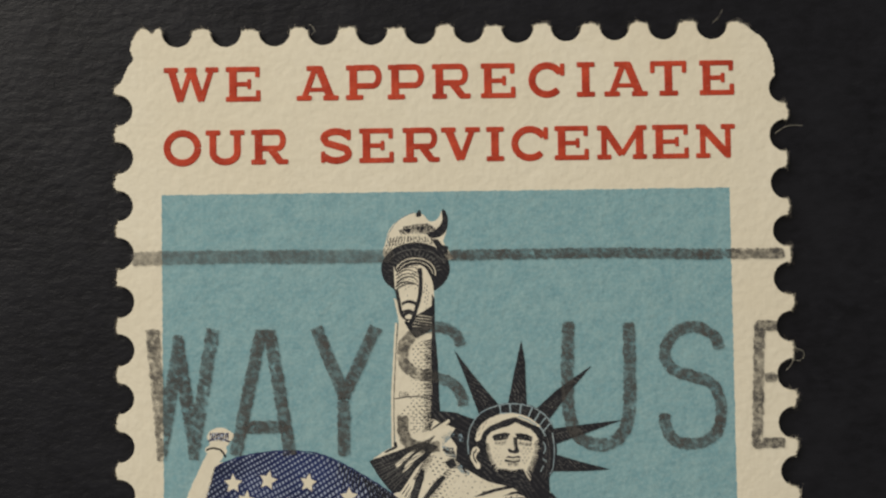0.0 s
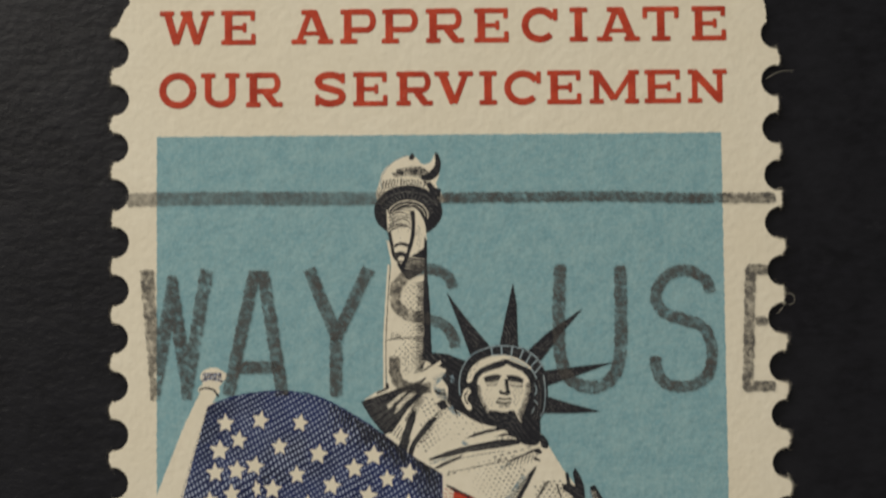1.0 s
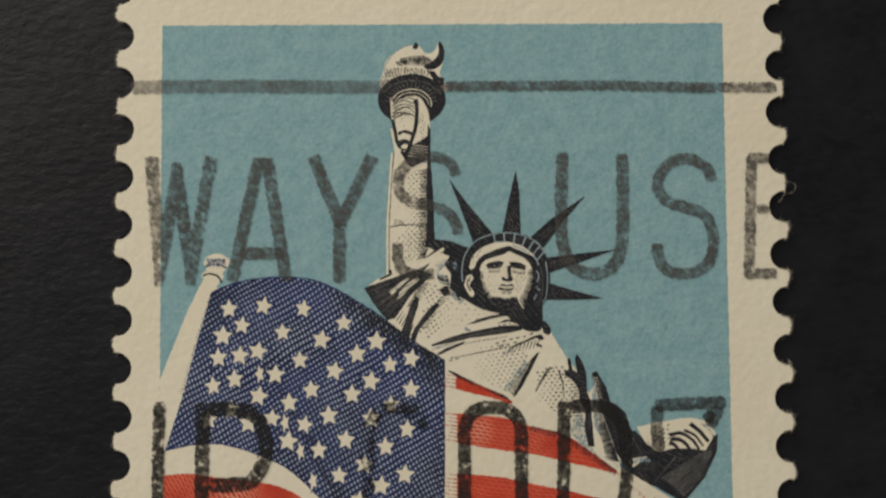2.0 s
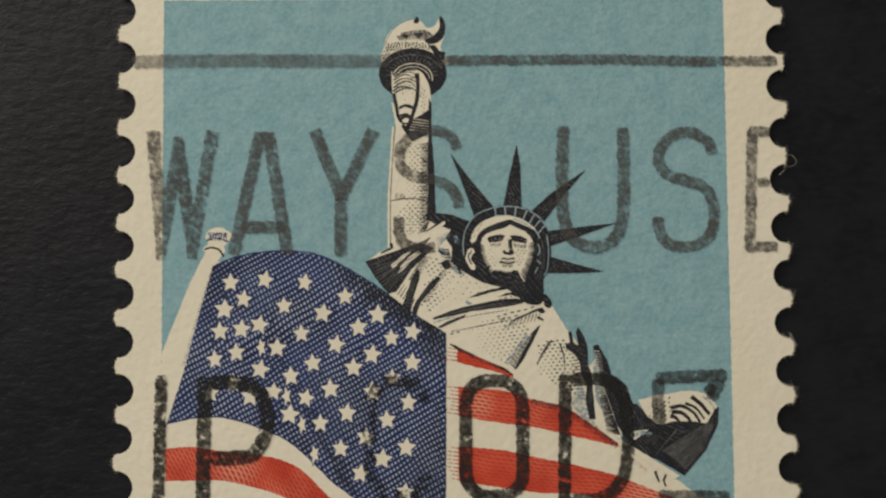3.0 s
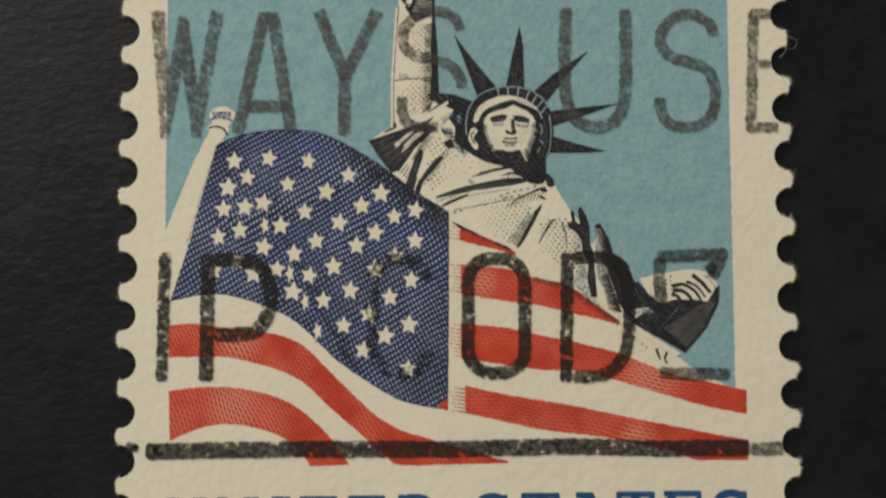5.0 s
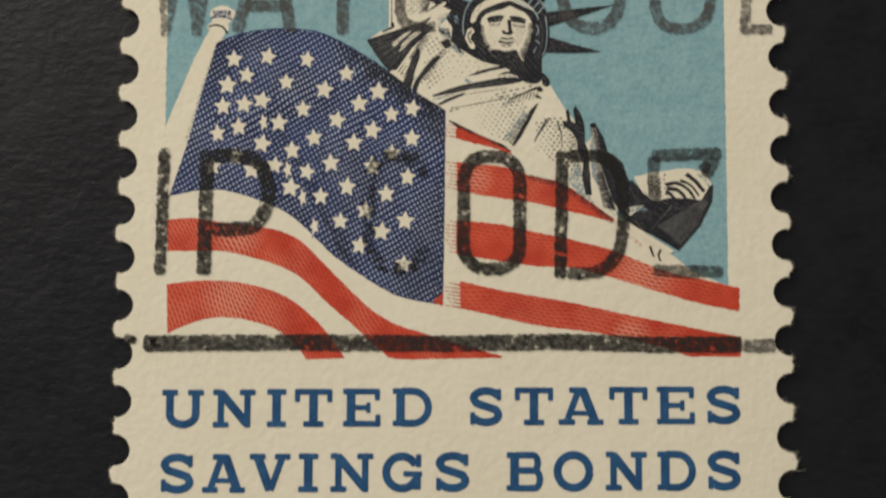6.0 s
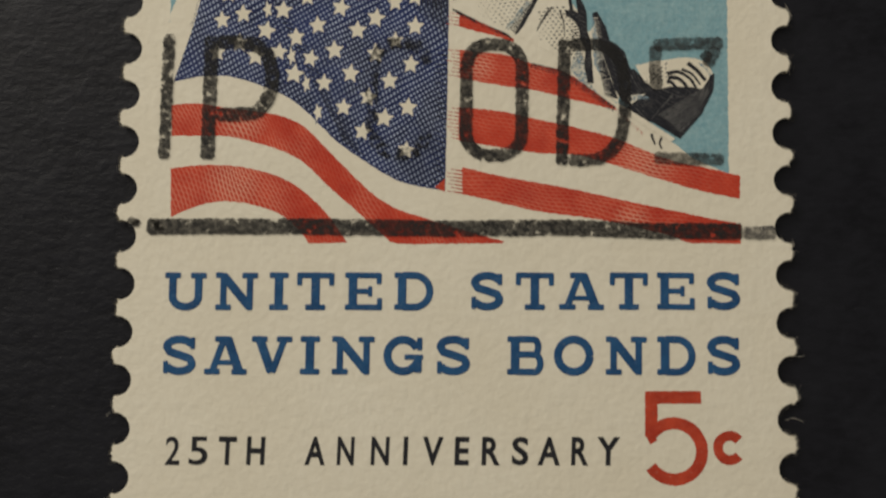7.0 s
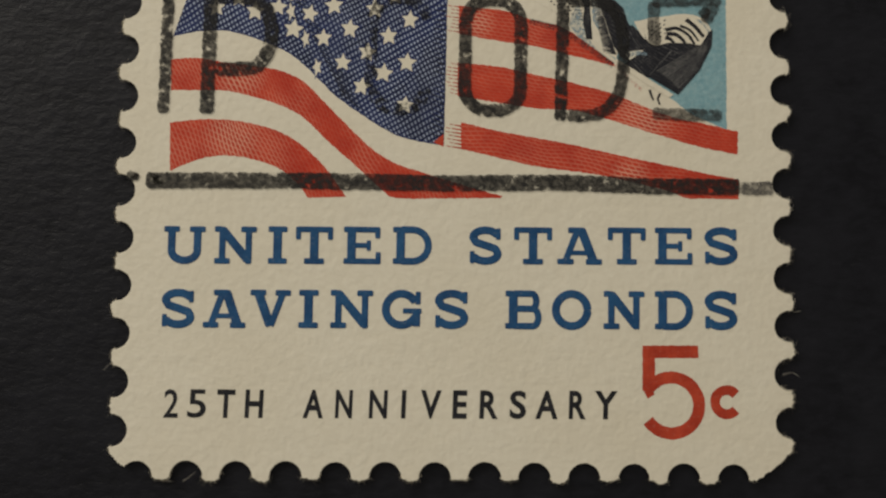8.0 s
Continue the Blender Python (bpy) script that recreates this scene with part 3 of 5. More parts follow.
# torch
s.fill([(-2.18, 11.53), (-2.19, 12.37), (-2.0, 12.78), (-1.62, 13.07), (-1.24, 13.23), (-0.87, 13.19), (-0.62, 12.93), (-0.33, 13.01), (-0.11, 13.34), (0.05, 13.01), (0.0, 12.55), (-0.11, 12.17), (0.09, 11.81), (0.07, 11.5)], C, soft=True)
s.fill([(-0.15, 13.36), (-0.01, 13.26), (0.07, 12.92), (-0.02, 12.55), (-0.27, 12.34), (-0.59, 12.32), (-0.69, 12.47), (-0.37, 12.64), (-0.16, 12.92)], K, soft=True)
s.fill([(-1.01, 13.35), (-0.91, 13.23), (-0.97, 13.1), (-1.12, 13.13)], K, soft=True)
s.hatch([(-1.58, 12.74), (-1.14, 12.83), (-0.68, 12.85), (-0.41, 12.68)], [(-1.59, 12.51), (-1.15, 12.56), (-0.69, 12.51), (-0.38, 12.38)], 17, 0.055, K, 0.5)
s.hatch([(-2.09, 12.28), (-1.46, 12.4), (-0.84, 12.35), (-0.42, 12.26)], [(-2.18, 11.95), (-1.51, 12.19), (-0.8, 12.16), (-0.32, 12.05)], 16, 0.035, K, 0.5)
s.hatch([(-1.76, 12.62), (-1.34, 12.69), (-0.98, 12.75), (-0.59, 12.74)], [(-1.65, 12.42), (-1.34, 12.48), (-0.98, 12.47), (-0.63, 12.42)], 18, 0.055, K, 0.35)
s.rows([(-2.11, 12.36), (-1.58, 12.43), (-1.51, 12.07), (-2.33, 11.76), (-2.29, 12.04)], 60, 0.10, 0.15, 0.09, 0.05, K)
s.rows([(-1.51, 12.39), (-0.56, 12.35), (-0.35, 12.03), (-1.41, 12.14)], 80, 0.12, 0.14, 0.09, 0.045, K)
s.stroke([(-2.13, 12.04), (-2.17, 12.36), (-1.93, 12.82), (-1.58, 13.11), (-1.19, 13.26)], 0.035, T, soft=True)
s.fill([(-0.55, 12.26), (-0.32, 12.26), (-0.17, 12.05), (0.06, 12.0), (0.03, 11.67), (-0.26, 11.76)], K)
s.fill(arc(*(-1.16, 11.19), 1.27, 0.97, 0, 360, 40)[:-1], K)
s.stroke(arc(*(-1.17, 10.98), 1.20, 0.93, 25, 150, 24), 0.028, G)
s.hatch(arc(*(-1.17, 11.06), 0.78, 0.62, 0, 180, 24), arc(*(-1.17, 11.06), 0.98, 0.78, 0, 180, 24), 17, 0.045, G, 0.6)
s.stroke(arc(*(-1.17, 11.02), 0.74, 0.56, -10, 190, 24), 0.035, C)
s.stroke(arc(*(-1.17, 10.98), 0.64, 0.47, 0, 180, 24), 0.022, C)
# hand and handle
s.fill([(-1.98, 10.12), (-1.74, 9.98), (-1.6, 9.27), (-1.42, 8.98), (-1.78, 8.95), (-1.84, 9.48)], C)
s.fill([(-1.95, 11.32), (-1.83, 11.15), (-1.56, 11.27), (-1.16, 11.35), (-0.81, 11.22), (-0.57, 10.78), (-0.49, 10.26), (-0.52, 9.68), (-0.71, 9.39), (-1.13, 9.19), (-1.58, 9.28), (-1.79, 9.86), (-1.92, 10.49)], C, soft=True)
s.stroke([(-1.85, 11.07), (-1.56, 11.23), (-1.18, 11.23), (-0.94, 11.06)], 0.05, K, soft=True, ends=0.5)
s.stroke([(-1.86, 10.82), (-1.56, 11.0), (-1.23, 10.98), (-1.02, 10.85)], 0.05, K, soft=True, ends=0.5)
s.stroke([(-1.9, 10.53), (-1.65, 10.69), (-1.28, 10.67), (-1.05, 10.54)], 0.07, K, soft=True, ends=0.5)
s.stroke([(-1.04, 11.14), (-0.96, 10.79), (-0.99, 10.27), (-1.14, 9.75), (-1.23, 9.4)], 0.13, K, soft=True)
s.stroke([(-1.88, 10.45), (-1.78, 9.97), (-1.69, 9.53), (-1.46, 9.28)], 0.13, K, soft=True)
s.stroke([(-1.68, 9.86), (-1.45, 9.96), (-1.16, 9.87)], 0.06, K, soft=True)
s.fill([(-1.66, 9.53), (-1.41, 9.63), (-1.21, 9.52), (-1.29, 9.29), (-1.58, 9.32)], K, soft=True)
s.fill([(-1.56, 9.44), (-1.41, 9.52), (-1.29, 9.44), (-1.38, 9.34), (-1.52, 9.36)], C, soft=True)
s.fill([(-0.98, 11.31), (-0.78, 11.05), (-0.59, 10.48), (-0.6, 9.97), (-0.77, 9.62), (-0.96, 9.79), (-0.91, 10.4), (-0.99, 10.82)], C, soft=True)
s.stroke([(-1, 11.21), (-0.97, 10.68), (-1.03, 10.11), (-1.2, 9.55), (-1.32, 9.27)], 0.155, K, soft=True, ends=0.8)
s.stroke([(-1.94, 11.36), (-1.85, 11.11), (-1.69, 11.17), (-1.41, 11.31), (-1.06, 11.32)], 0.060, K, soft=True, ends=0.6)
s.stroke([(-1.89, 10.94), (-1.6, 11.13), (-1.34, 11.14), (-1.1, 11.02)], 0.055, K, soft=True, ends=0.5)
s.stroke([(-1.88, 10.67), (-1.53, 10.88), (-1.26, 10.88), (-1.08, 10.71)], 0.065, K, soft=True, ends=0.5)
s.stroke([(-1.85, 10.46), (-1.47, 10.64), (-1.22, 10.61)], 0.060, K, soft=True, ends=0.5)
s.rows([(-1.84, 10.97), (-1.06, 11.11), (-1.05, 10.61), (-1.82, 10.47)], -20, 0.09, 0.14, 0.07, 0.03, G)
s.rows([(-1.63, 10.54), (-1.06, 10.61), (-1.14, 9.97), (-1.64, 9.98)], 80, 0.12, 0.16, 0.07, 0.025, G, keep=0.5)
s.rows([(-0.84, 10.82), (-0.63, 10.4), (-0.65, 9.94), (-0.8, 9.69), (-0.87, 10.26)], 80, 0.09, 0.14, 0.08, 0.03, G)
s.stroke([(-1.67, 9.92), (-1.42, 10), (-1.15, 9.92)], 0.085, K, soft=True)
s.stroke([(-1.66, 9.61), (-1.42, 9.66), (-1.24, 9.58)], 0.075, K, soft=True)
# arm
s.fill([(-1.79, 9.28), (-1.58, 9.32), (-1.2, 8.65), (-0.55, 8.89), (-0.44, 7.77), (-0.43, 5.8), (-0.06, 5.36), (0.1, 4.66), (-0.74, 4.26), (-1.97, 4.65), (-2.02, 5.72), (-1.98, 7.38)], C)
s.fill([(-1.23, 9.44), (-0.83, 9.64), (-0.54, 9.85), (-0.51, 9.06), (-0.72, 8.85), (-1.2, 8.63), (-1.46, 8.99), (-1.61, 9.26), (-1.42, 9.23)], K)
s.hatch([(-1.12, 9.52), (-1.34, 9.03)], [(-0.54, 9.43), (-0.59, 8.93)], 5, 0.02, C, 1.0)
s.fill([(-0.57, 10.26), (-0.47, 10.05), (-0.47, 8.91), (-0.38, 7.77), (-0.35, 6.53), (-0.32, 5.91), (-0.55, 5.66), (-0.68, 5.66), (-0.6, 6.74), (-0.63, 7.77), (-0.59, 8.81)], K)
s.hatch([(-0.57, 8.6), (-0.57, 7.36), (-0.57, 5.81)], [(-0.85, 8.52), (-0.86, 7.28), (-0.92, 5.75)], 36, 0.060, K, 0.3)
s.stroke([(-1.88, 9.2), (-1.98, 7.79), (-2.06, 6.55), (-2.07, 4.65)], 0.11, C)
s.stroke([(-1.84, 9.2), (-1.94, 7.79), (-2.01, 6.55), (-2.02, 4.65)], 0.03, K)
s.stroke([(-1.99, 6.42), (-1.54, 6.48), (-1.02, 6.49), (-0.61, 6.34)], 0.04, K, soft=True)
s.hatch([(-1.83, 6.48), (-1.45, 6.5)], [(-1.8, 6.71), (-1.49, 6.67)], 5, 0.03, K, 0.5)
s.rows([(-1.34, 8.51), (-0.70, 8.5), (-0.70, 5.7), (-1.24, 5.09), (-1.49, 6.54)], 0, 0.105, 0.20, 0.055, 0.048, K, ((-1.6, 7.0), 0.75))
s.rows([(-1.71, 6.23), (-0.80, 6.22), (-0.80, 4.68), (-1.73, 4.69)], 0, 0.12, 0.22, 0.055, 0.045, K)
s.hatch([(-0.64, 8.6), (-0.65, 7.36), (-0.64, 5.66)], [(-1.05, 8.56), (-1.03, 7.32), (-1.05, 5.67)], 22, 0.035, K, 0.2)
# robe
s.fill([(-2.93, 4.14), (-2.45, 4.49), (-1.99, 4.7), (-1.86, 4.83), (-0.98, 5.32), (-0.6, 5.49), (0.03, 5.84), (0.7, 5.31), (1.27, 4.16), (1.89, 3.46), (2.94, 3.2), (3.6, 3.03), (3.93, 2.53), (4.46, 1.65), (4.87, 1.11), (5.4, 0.07), (6.01, -0.77), (6.22, -1.08), (5.27, -1.69), (4.35, -0.76), (2.9, -0.02), (2.38, 0.13), (1.24, 0.61), (0.1, 1.18), (0.02, 1.51), (-0.94, 2.1), (-1.83, 2.8), (-2.08, 3.01)], C)
s.fill([(-2.95, 4.16), (-2.37, 4.37), (-1.82, 4.55), (-1.24, 4.76), (-0.92, 4.84), (-0.65, 4.76), (-0.4, 4.65), (-0.86, 4.23), (-1.24, 3.86), (-1.58, 3.36), (-1.81, 3.03), (-2.08, 2.97), (-2.29, 3.18), (-2.58, 3.57)], K)
s.fill([(-1.74, 3.69), (-1.62, 4.01), (-1.36, 4.3), (-0.98, 4.55), (-0.9, 4.46), (-1.28, 4.15), (-1.53, 3.86)], C)
s.fill([(-2.01, 4.02), (-1.69, 4.29), (-1.38, 4.52), (-1.13, 4.61), (-1.45, 4.33), (-1.69, 4.13), (-1.92, 3.86)], C)
s.hatch([(-2.81, 4.06), (-2.7, 3.8), (-2.54, 3.55), (-2.37, 3.36), (-2.2, 3.18), (-2.01, 3.08)], [(-1.93, 4.48), (-1.8, 4.21), (-1.2, 4.33), (-0.9, 4.5), (-1.1, 4.21), (-1.45, 3.73)], 10, 0.030, G, 0.6)
s.hatch([(-2.63, 4.13), (-2.36, 3.74), (-2.08, 3.36)], [(-1.62, 4.59), (-1.29, 4.4), (-1.38, 3.96)], 4, 0.022, G, 0.5)
s.stroke([(-1.99, 4.83), (-1.95, 4.66), (-2.37, 4.47)], 0.12, K, ends=0.5)
s.fill([(-1.05, 3.84), (-0.92, 3.8), (-0.95, 3.49), (-1.13, 2.95), (-1.26, 2.33), (-1.58, 2.52), (-1.43, 2.94), (-1.24, 3.5)], K)
s.fill([(-0.25, 3.61), (-0.15, 3.54), (-0.39, 3.21), (-0.69, 2.91), (-0.95, 2.53), (-1.05, 2.17), (-1.22, 2.27), (-1.11, 2.62), (-0.84, 3.02), (-0.55, 3.38)], K)
s.hatch([(-1.26, 3.44), (-1.42, 2.94), (-1.54, 2.54)], [(-0.99, 3.58), (-1.15, 3.08), (-1.26, 2.6)], 9, 0.026, G, 0.6)
s.hatch([(-0.56, 3.33), (-0.9, 2.88), (-1.14, 2.4)], [(-0.34, 3.4), (-0.69, 3.02), (-1, 2.53)], 9, 0.022, G, 0.6)
s.hatch([(-1.79, 2.98), (-1.41, 2.61), (-1.04, 2.23)], [(-1.53, 3.36), (-1.29, 2.98), (-0.87, 2.6)], 8, 0.045, K, 0.3)
s.fill([(-0.66, 5.91), (-0.29, 5.95), (0.24, 5.9), (0.99, 5.61), (0.82, 4.68), (1.1, 4.01), (1.73, 3.34), (1.22, 3.44), (0.54, 3.85), (0.23, 4.14), (0.27, 4.64), (0.02, 5.02), (0.23, 5.32), (-0.06, 5.44), (-0.77, 5.22), (-0.35, 5.53), (-0.56, 5.66)], K)
s.stroke([(-0.56, 5.2), (-0.27, 5.4), (0.01, 5.61)], 0.20, C, ends=0.5)
s.stroke([(-0.31, 4.82), (-0.1, 4.98), (0.13, 5.17)], 0.30, T, ends=0.6)
s.stroke([(-0.5, 5.07), (-0.31, 4.9), (-0.4, 4.73)], 0.18, C)
s.stroke([(0.38, 5.1), (0.48, 4.81)], 0.15, T)
s.fill([(-0.27, 4.69), (0.15, 4.6), (0.27, 4.22), (0.02, 4.27), (-0.19, 4.4)], T)
s.hatch([(-0.66, 5.87), (-0.56, 5.62), (-0.69, 5.28)], [(-0.98, 5.66), (-0.9, 5.41), (-1.02, 5.16)], 8, 0.06, K, 0.2)
s.hatch([(0.15, 4.6), (0.27, 4.16), (0.54, 3.85)], [(-0.23, 4.65), (-0.11, 4.23), (0.14, 3.81)], 9, 0.05, K, 0.3)
s.fill([(-0.19, 4.1), (0.14, 4.23), (0.27, 3.93), (0.01, 3.83)], K)
s.stroke([(-0.23, 4.56), (0.02, 4.39), (0.19, 4.44)], 0.10, K, ends=0.5)
s.stroke([(0.31, 3.97), (0.47, 3.76), (0.72, 3.64)], 0.20, T, ends=0.6)
s.stroke([(0.48, 3.89), (0.6, 3.68)], 0.08, K)
s.rows([(-0.92, 4.48), (-0.23, 4.27), (0.30, 3.64), (0.22, 2.79), (-0.52, 2.22), (-1.04, 2.6), (-0.61, 3.64)], -12, 0.125, 0.22, 0.07, 0.055, K, ((0.5, 3.1), 0.9))
s.dots([(0.22, 3.68), (1.27, 3.46), (1.68, 3.11), (0.22, 2.59)], 0.24, 0.055, K)
s.hatch([(-1.86, 4.49), (-1.03, 4.8), (-0.5, 5.07)], [(-2.07, 4.24), (-1.28, 4.49), (-0.77, 4.69)], 14, 0.05, K, 0.4)
s.hatch([(-0.86, 4.32), (-1.07, 3.94), (-1.37, 3.44)], [(-0.53, 4.36), (-0.7, 4.02), (-0.99, 3.48)], 12, 0.05, K, 0.3)
s.hatch([(-0.09, 3.85), (-0.45, 3.39), (-0.87, 2.64)], [(0.14, 3.77), (-0.2, 3.35), (-0.58, 2.64)], 14, 0.045, K, 0.3)
# collar and folds
s.fill([(2.34, 2.93), (2.65, 3.03), (3.21, 3.13), (3.56, 3.27), (3.59, 2.99), (3.49, 2.78), (3.21, 2.66), (2.93, 2.66), (2.76, 2.79), (2.58, 2.87)], K)
s.fill([(0.83, 2.78), (1.2, 2.85), (1.68, 2.99), (2.04, 3.06), (2.32, 3.11), (2.24, 3.21), (1.68, 3.11), (1.25, 2.99)], K)
s.fill([(1.92, 2.82), (2.18, 2.86), (2.41, 2.9), (2.65, 2.83), (2.72, 2.91), (2.52, 3), (2.27, 2.96)], K)
s.fill([(-0.47, 2.06), (-0.14, 2.19), (0.21, 2.32), (0.63, 2.45), (1.15, 2.56), (1.68, 2.67), (2.23, 2.75), (2.65, 2.77), (2.96, 2.7), (2.86, 2.59), (2.51, 2.5), (2.02, 2.43), (1.47, 2.36), (0.98, 2.3), (0.56, 2.2), (0.21, 2.12), (-0.14, 2.06), (-0.42, 2)], K)
s.stroke([(0, 2.15), (0.63, 2.33), (1.47, 2.49), (2.37, 2.64)], 0.026, G, soft=True)
s.stroke([(0.35, 2.19), (1.12, 2.39), (1.88, 2.5), (2.58, 2.61)], 0.020, G, soft=True)
s.fill([(-0.28, 1.72), (0, 1.89), (0.42, 2.07), (0.8, 2.19), (0.7, 2.07), (0.38, 1.93), (0, 1.76), (-0.17, 1.68)], K)
s.stroke([(-0.14, 1.76), (0.28, 1.96), (0.63, 2.09)], 0.022, G)
s.stroke([(-0.42, 1.89), (-0.07, 2.01), (0.35, 2.09)], 0.10, T, ends=0.4)
s.fill([(2.4, 1.91), (2.64, 2.06), (3.06, 2.24), (3.41, 2.39), (3.61, 2.43), (3.54, 2.34), (3.2, 2.21), (2.82, 2.05), (2.5, 1.93)], K)
s.stroke([(2.57, 1.99), (3.06, 2.2), (3.43, 2.34)], 0.020, G)
s.stroke([(2.17, 1.71), (2.33, 1.8), (2.5, 1.87)], 0.13, T, ends=0.4)
s.fill([(3.49, 2.85), (3.7, 2.92), (3.89, 2.71), (3.94, 2.5), (3.83, 2.4), (3.67, 2.49), (3.63, 2.64)], K, soft=True)
s.fill([(3.4, 2.37), (3.62, 2.39), (3.7, 2.26), (3.59, 2.19), (3.45, 2.27)], K)
s.stroke([(3.4, 2.07), (3.52, 2.02), (3.62, 1.95)], 0.10, K, ends=0.6)
s.stroke([(3.35, 2.57), (3.5, 2.68), (3.59, 2.78)], 0.17, T, ends=0.7)
s.stroke([(0.77, 2.67), (0.88, 2.59), (0.98, 2.56)], 0.12, T)
s.rows([(1.54, 2.75), (2.65, 2.95), (2.86, 2.77), (1.68, 2.7)], 10, 0.12, 0.2, 0.08, 0.05, K)
s.rows([(1.95, 2.1), (3.35, 2.59), (3.43, 2.43), (2.51, 2.02), (2.16, 1.85)], 14, 0.15, 0.26, 0.13, 0.05, K, keep=0.85)
s.rows([(0.21, 1.54), (2.23, 1.9), (2.24, 1.83), (0.22, 1.47)], 10, 0.5, 0.26, 0.12, 0.045, K)
s.fill([(3.39, 1.7), (3.52, 1.78), (3.2, 1.12), (2.86, 0.5), (2.63, 0.18), (2.53, 0.14), (2.77, 0.64), (3.09, 1.19)], K)
s.stroke([(3.06, 1.4), (2.63, 0.84), (2.25, 0.36)], 0.24, T, soft=True, ends=0.7)
s.hatch([(3.42, 1.7), (3.07, 1.12), (2.56, 0.17)], [(3.25, 1.55), (2.79, 1.05), (2.34, 0.36)], 26, 0.042, K, 0.25)
s.stroke([(3.92, 1.22), (3.64, 0.8), (3.36, 0.29)], 0.05, K, ends=0.4)
s.stroke([(3.83, 1.18), (3.53, 0.7), (3.36, 0.37)], 0.04, K, ends=0.4)
s.stroke([(4.21, 1.11), (4.37, 0.59), (4.4, 0.07)], 0.06, K, soft=True, ends=0.4)
s.rows([(0.1, 1.66), (2.4, 2.12), (3.12, 1.74), (2.38, 0.29), (1.24, 0.88)], 8, 0.135, 0.20, 0.085, 0.045, K, ((0.6, 1.2), 2.0))
s.hatch([(0.17, 1.55), (1.25, 1.75), (2.4, 2.0)], [(0.29, 1.57), (1.38, 1.77), (2.53, 2.02)], 15, 0.035, K, 0.7)
s.hatch([(0.21, 1.97), (1.26, 2.17), (2.3, 2.33)], [(0.34, 2.01), (1.38, 2.21), (2.43, 2.37)], 13, 0.03, K, 0.7)
s.hatch([(2.4, 1.96), (3.03, 2.12), (3.59, 2.26)], [(2.27, 1.66), (2.92, 1.83), (3.51, 1.95)], 9, 0.035, K, 0.3)
s.rows([(3.43, 1.12), (4.28, 1.32), (4.83, 0.69), (4.89, -0.97), (3.94, -0.34), (3.31, 0.08)], 4, 0.13, 0.20, 0.085, 0.055, K, ((3.2, 0.2), 0.9))
s.hatch([(4.91, 0.9), (4.98, -0.14), (5.18, -0.97)], [(4.58, 0.86), (4.61, -0.18), (4.8, -0.97)], 16, 0.04, K, 0.2)
# arm with the tablet
s.fill([(5.18, -0.76), (5.32, 0.27), (5.62, 0.69), (6.02, -0.15), (6.63, -1.39), (6.4, -2.42), (5.79, -2.05), (4.96, -1.38)], C)
s.fill([(4.72, -0.76), (4.94, -0.3), (5.18, -0.97), (5.42, -1.75), (5.62, -2.04), (4.96, -1.59), (4.63, -1.17)], T)
s.fill([(5.41, 0.94), (5.62, 0.98), (5.74, 0.27), (5.85, -0.77), (5.75, -1.38), (5.51, -0.97), (5.44, 0.07)], T)
s.fill([(4.43, 1.07), (4.58, 1.13), (4.54, 1.52), (4.65, 1.54), (4.73, 1.11), (4.89, 1.02), (4.82, 1.52), (4.9, 1.69), (5.13, 1.31), (5.23, 0.98), (5.26, 0.27), (5.38, -0.06), (5.5, -1.69), (5.27, -1.67), (5.14, -0.97), (5.19, -0.39), (4.98, -0.04), (4.95, 0.38), (4.74, 0.73), (4.45, 0.9)], K)
s.fill([(5.43, 1.0), (5.62, 1.06), (5.95, 0.48), (6.09, -0.04), (6.35, -0.17), (6.66, -0.48), (6.86, -1.08), (7.17, -1.39), (7.45, -1.73), (7.9, -1.98), (8.1, -2.39), (7.64, -2.84), (7.02, -2.55), (6.57, -2.34), (6.29, -1.92), (6.01, -1.06), (5.77, -0.39), (5.61, 0.27)], K)
s.hatch([(5.65, 0.06), (5.97, -0.97), (6.29, -1.97)], [(5.4, -0.06), (5.63, -1.09), (5.87, -1.96)], 22, 0.05, K, 0.3)
s.hatch([(5.49, 0.85), (5.61, 0.06)], [(5.66, 0.85), (5.82, 0.06)], 8, 0.03, C, 0.3)
s.fill([(7.05, -0.98), (7.63, -0.86), (7.66, -1.73), (7.41, -1.64)], C)
s.fill([(6.75, -1.29), (6.98, -1.1), (7.21, -1.31), (7.45, -1.64), (8.03, -1.94), (7.9, -2.22), (7.24, -2.1), (6.74, -2.05)], K)
s.hatch([(5.89, -0.77), (6.13, -1.49), (6.41, -2.26)], [(5.64, -0.85), (5.79, -1.53), (5.99, -2.21)], 26, 0.065, K, 0.3)
s.hatch([(7.67, -0.98), (7.7, -1.73)], [(7.42, -1.07), (7.45, -1.69)], 8, 0.05, K, 0.3)
s.fill([(6.78, -2.18), (7.61, -2.06), (7.44, -2.34), (6.98, -2.47)], C, soft=True)
s.hatch([(5.77, -0.14), (6.18, -0.97), (6.58, -1.7)], [(5.94, -0.1), (6.3, -0.85), (6.71, -1.6)], 14, 0.012, G, 0.6)
s.fill([(7.46, -0.94), (8.09, -0.78), (8.92, -0.66), (9.59, -0.79), (9.95, -1.25), (9.86, -1.74), (9.23, -1.94), (8.28, -1.9), (7.62, -1.77)], C, soft=True)
s.fill([(7.45, -2.06), (8.32, -1.77), (9.15, -1.78), (9.57, -1.86), (9.87, -1.33), (10.02, -1.25), (9.98, -1.87), (9.53, -2.81), (8.72, -3.75), (7.76, -3.17), (7.02, -2.92), (6.73, -2.59)], K)
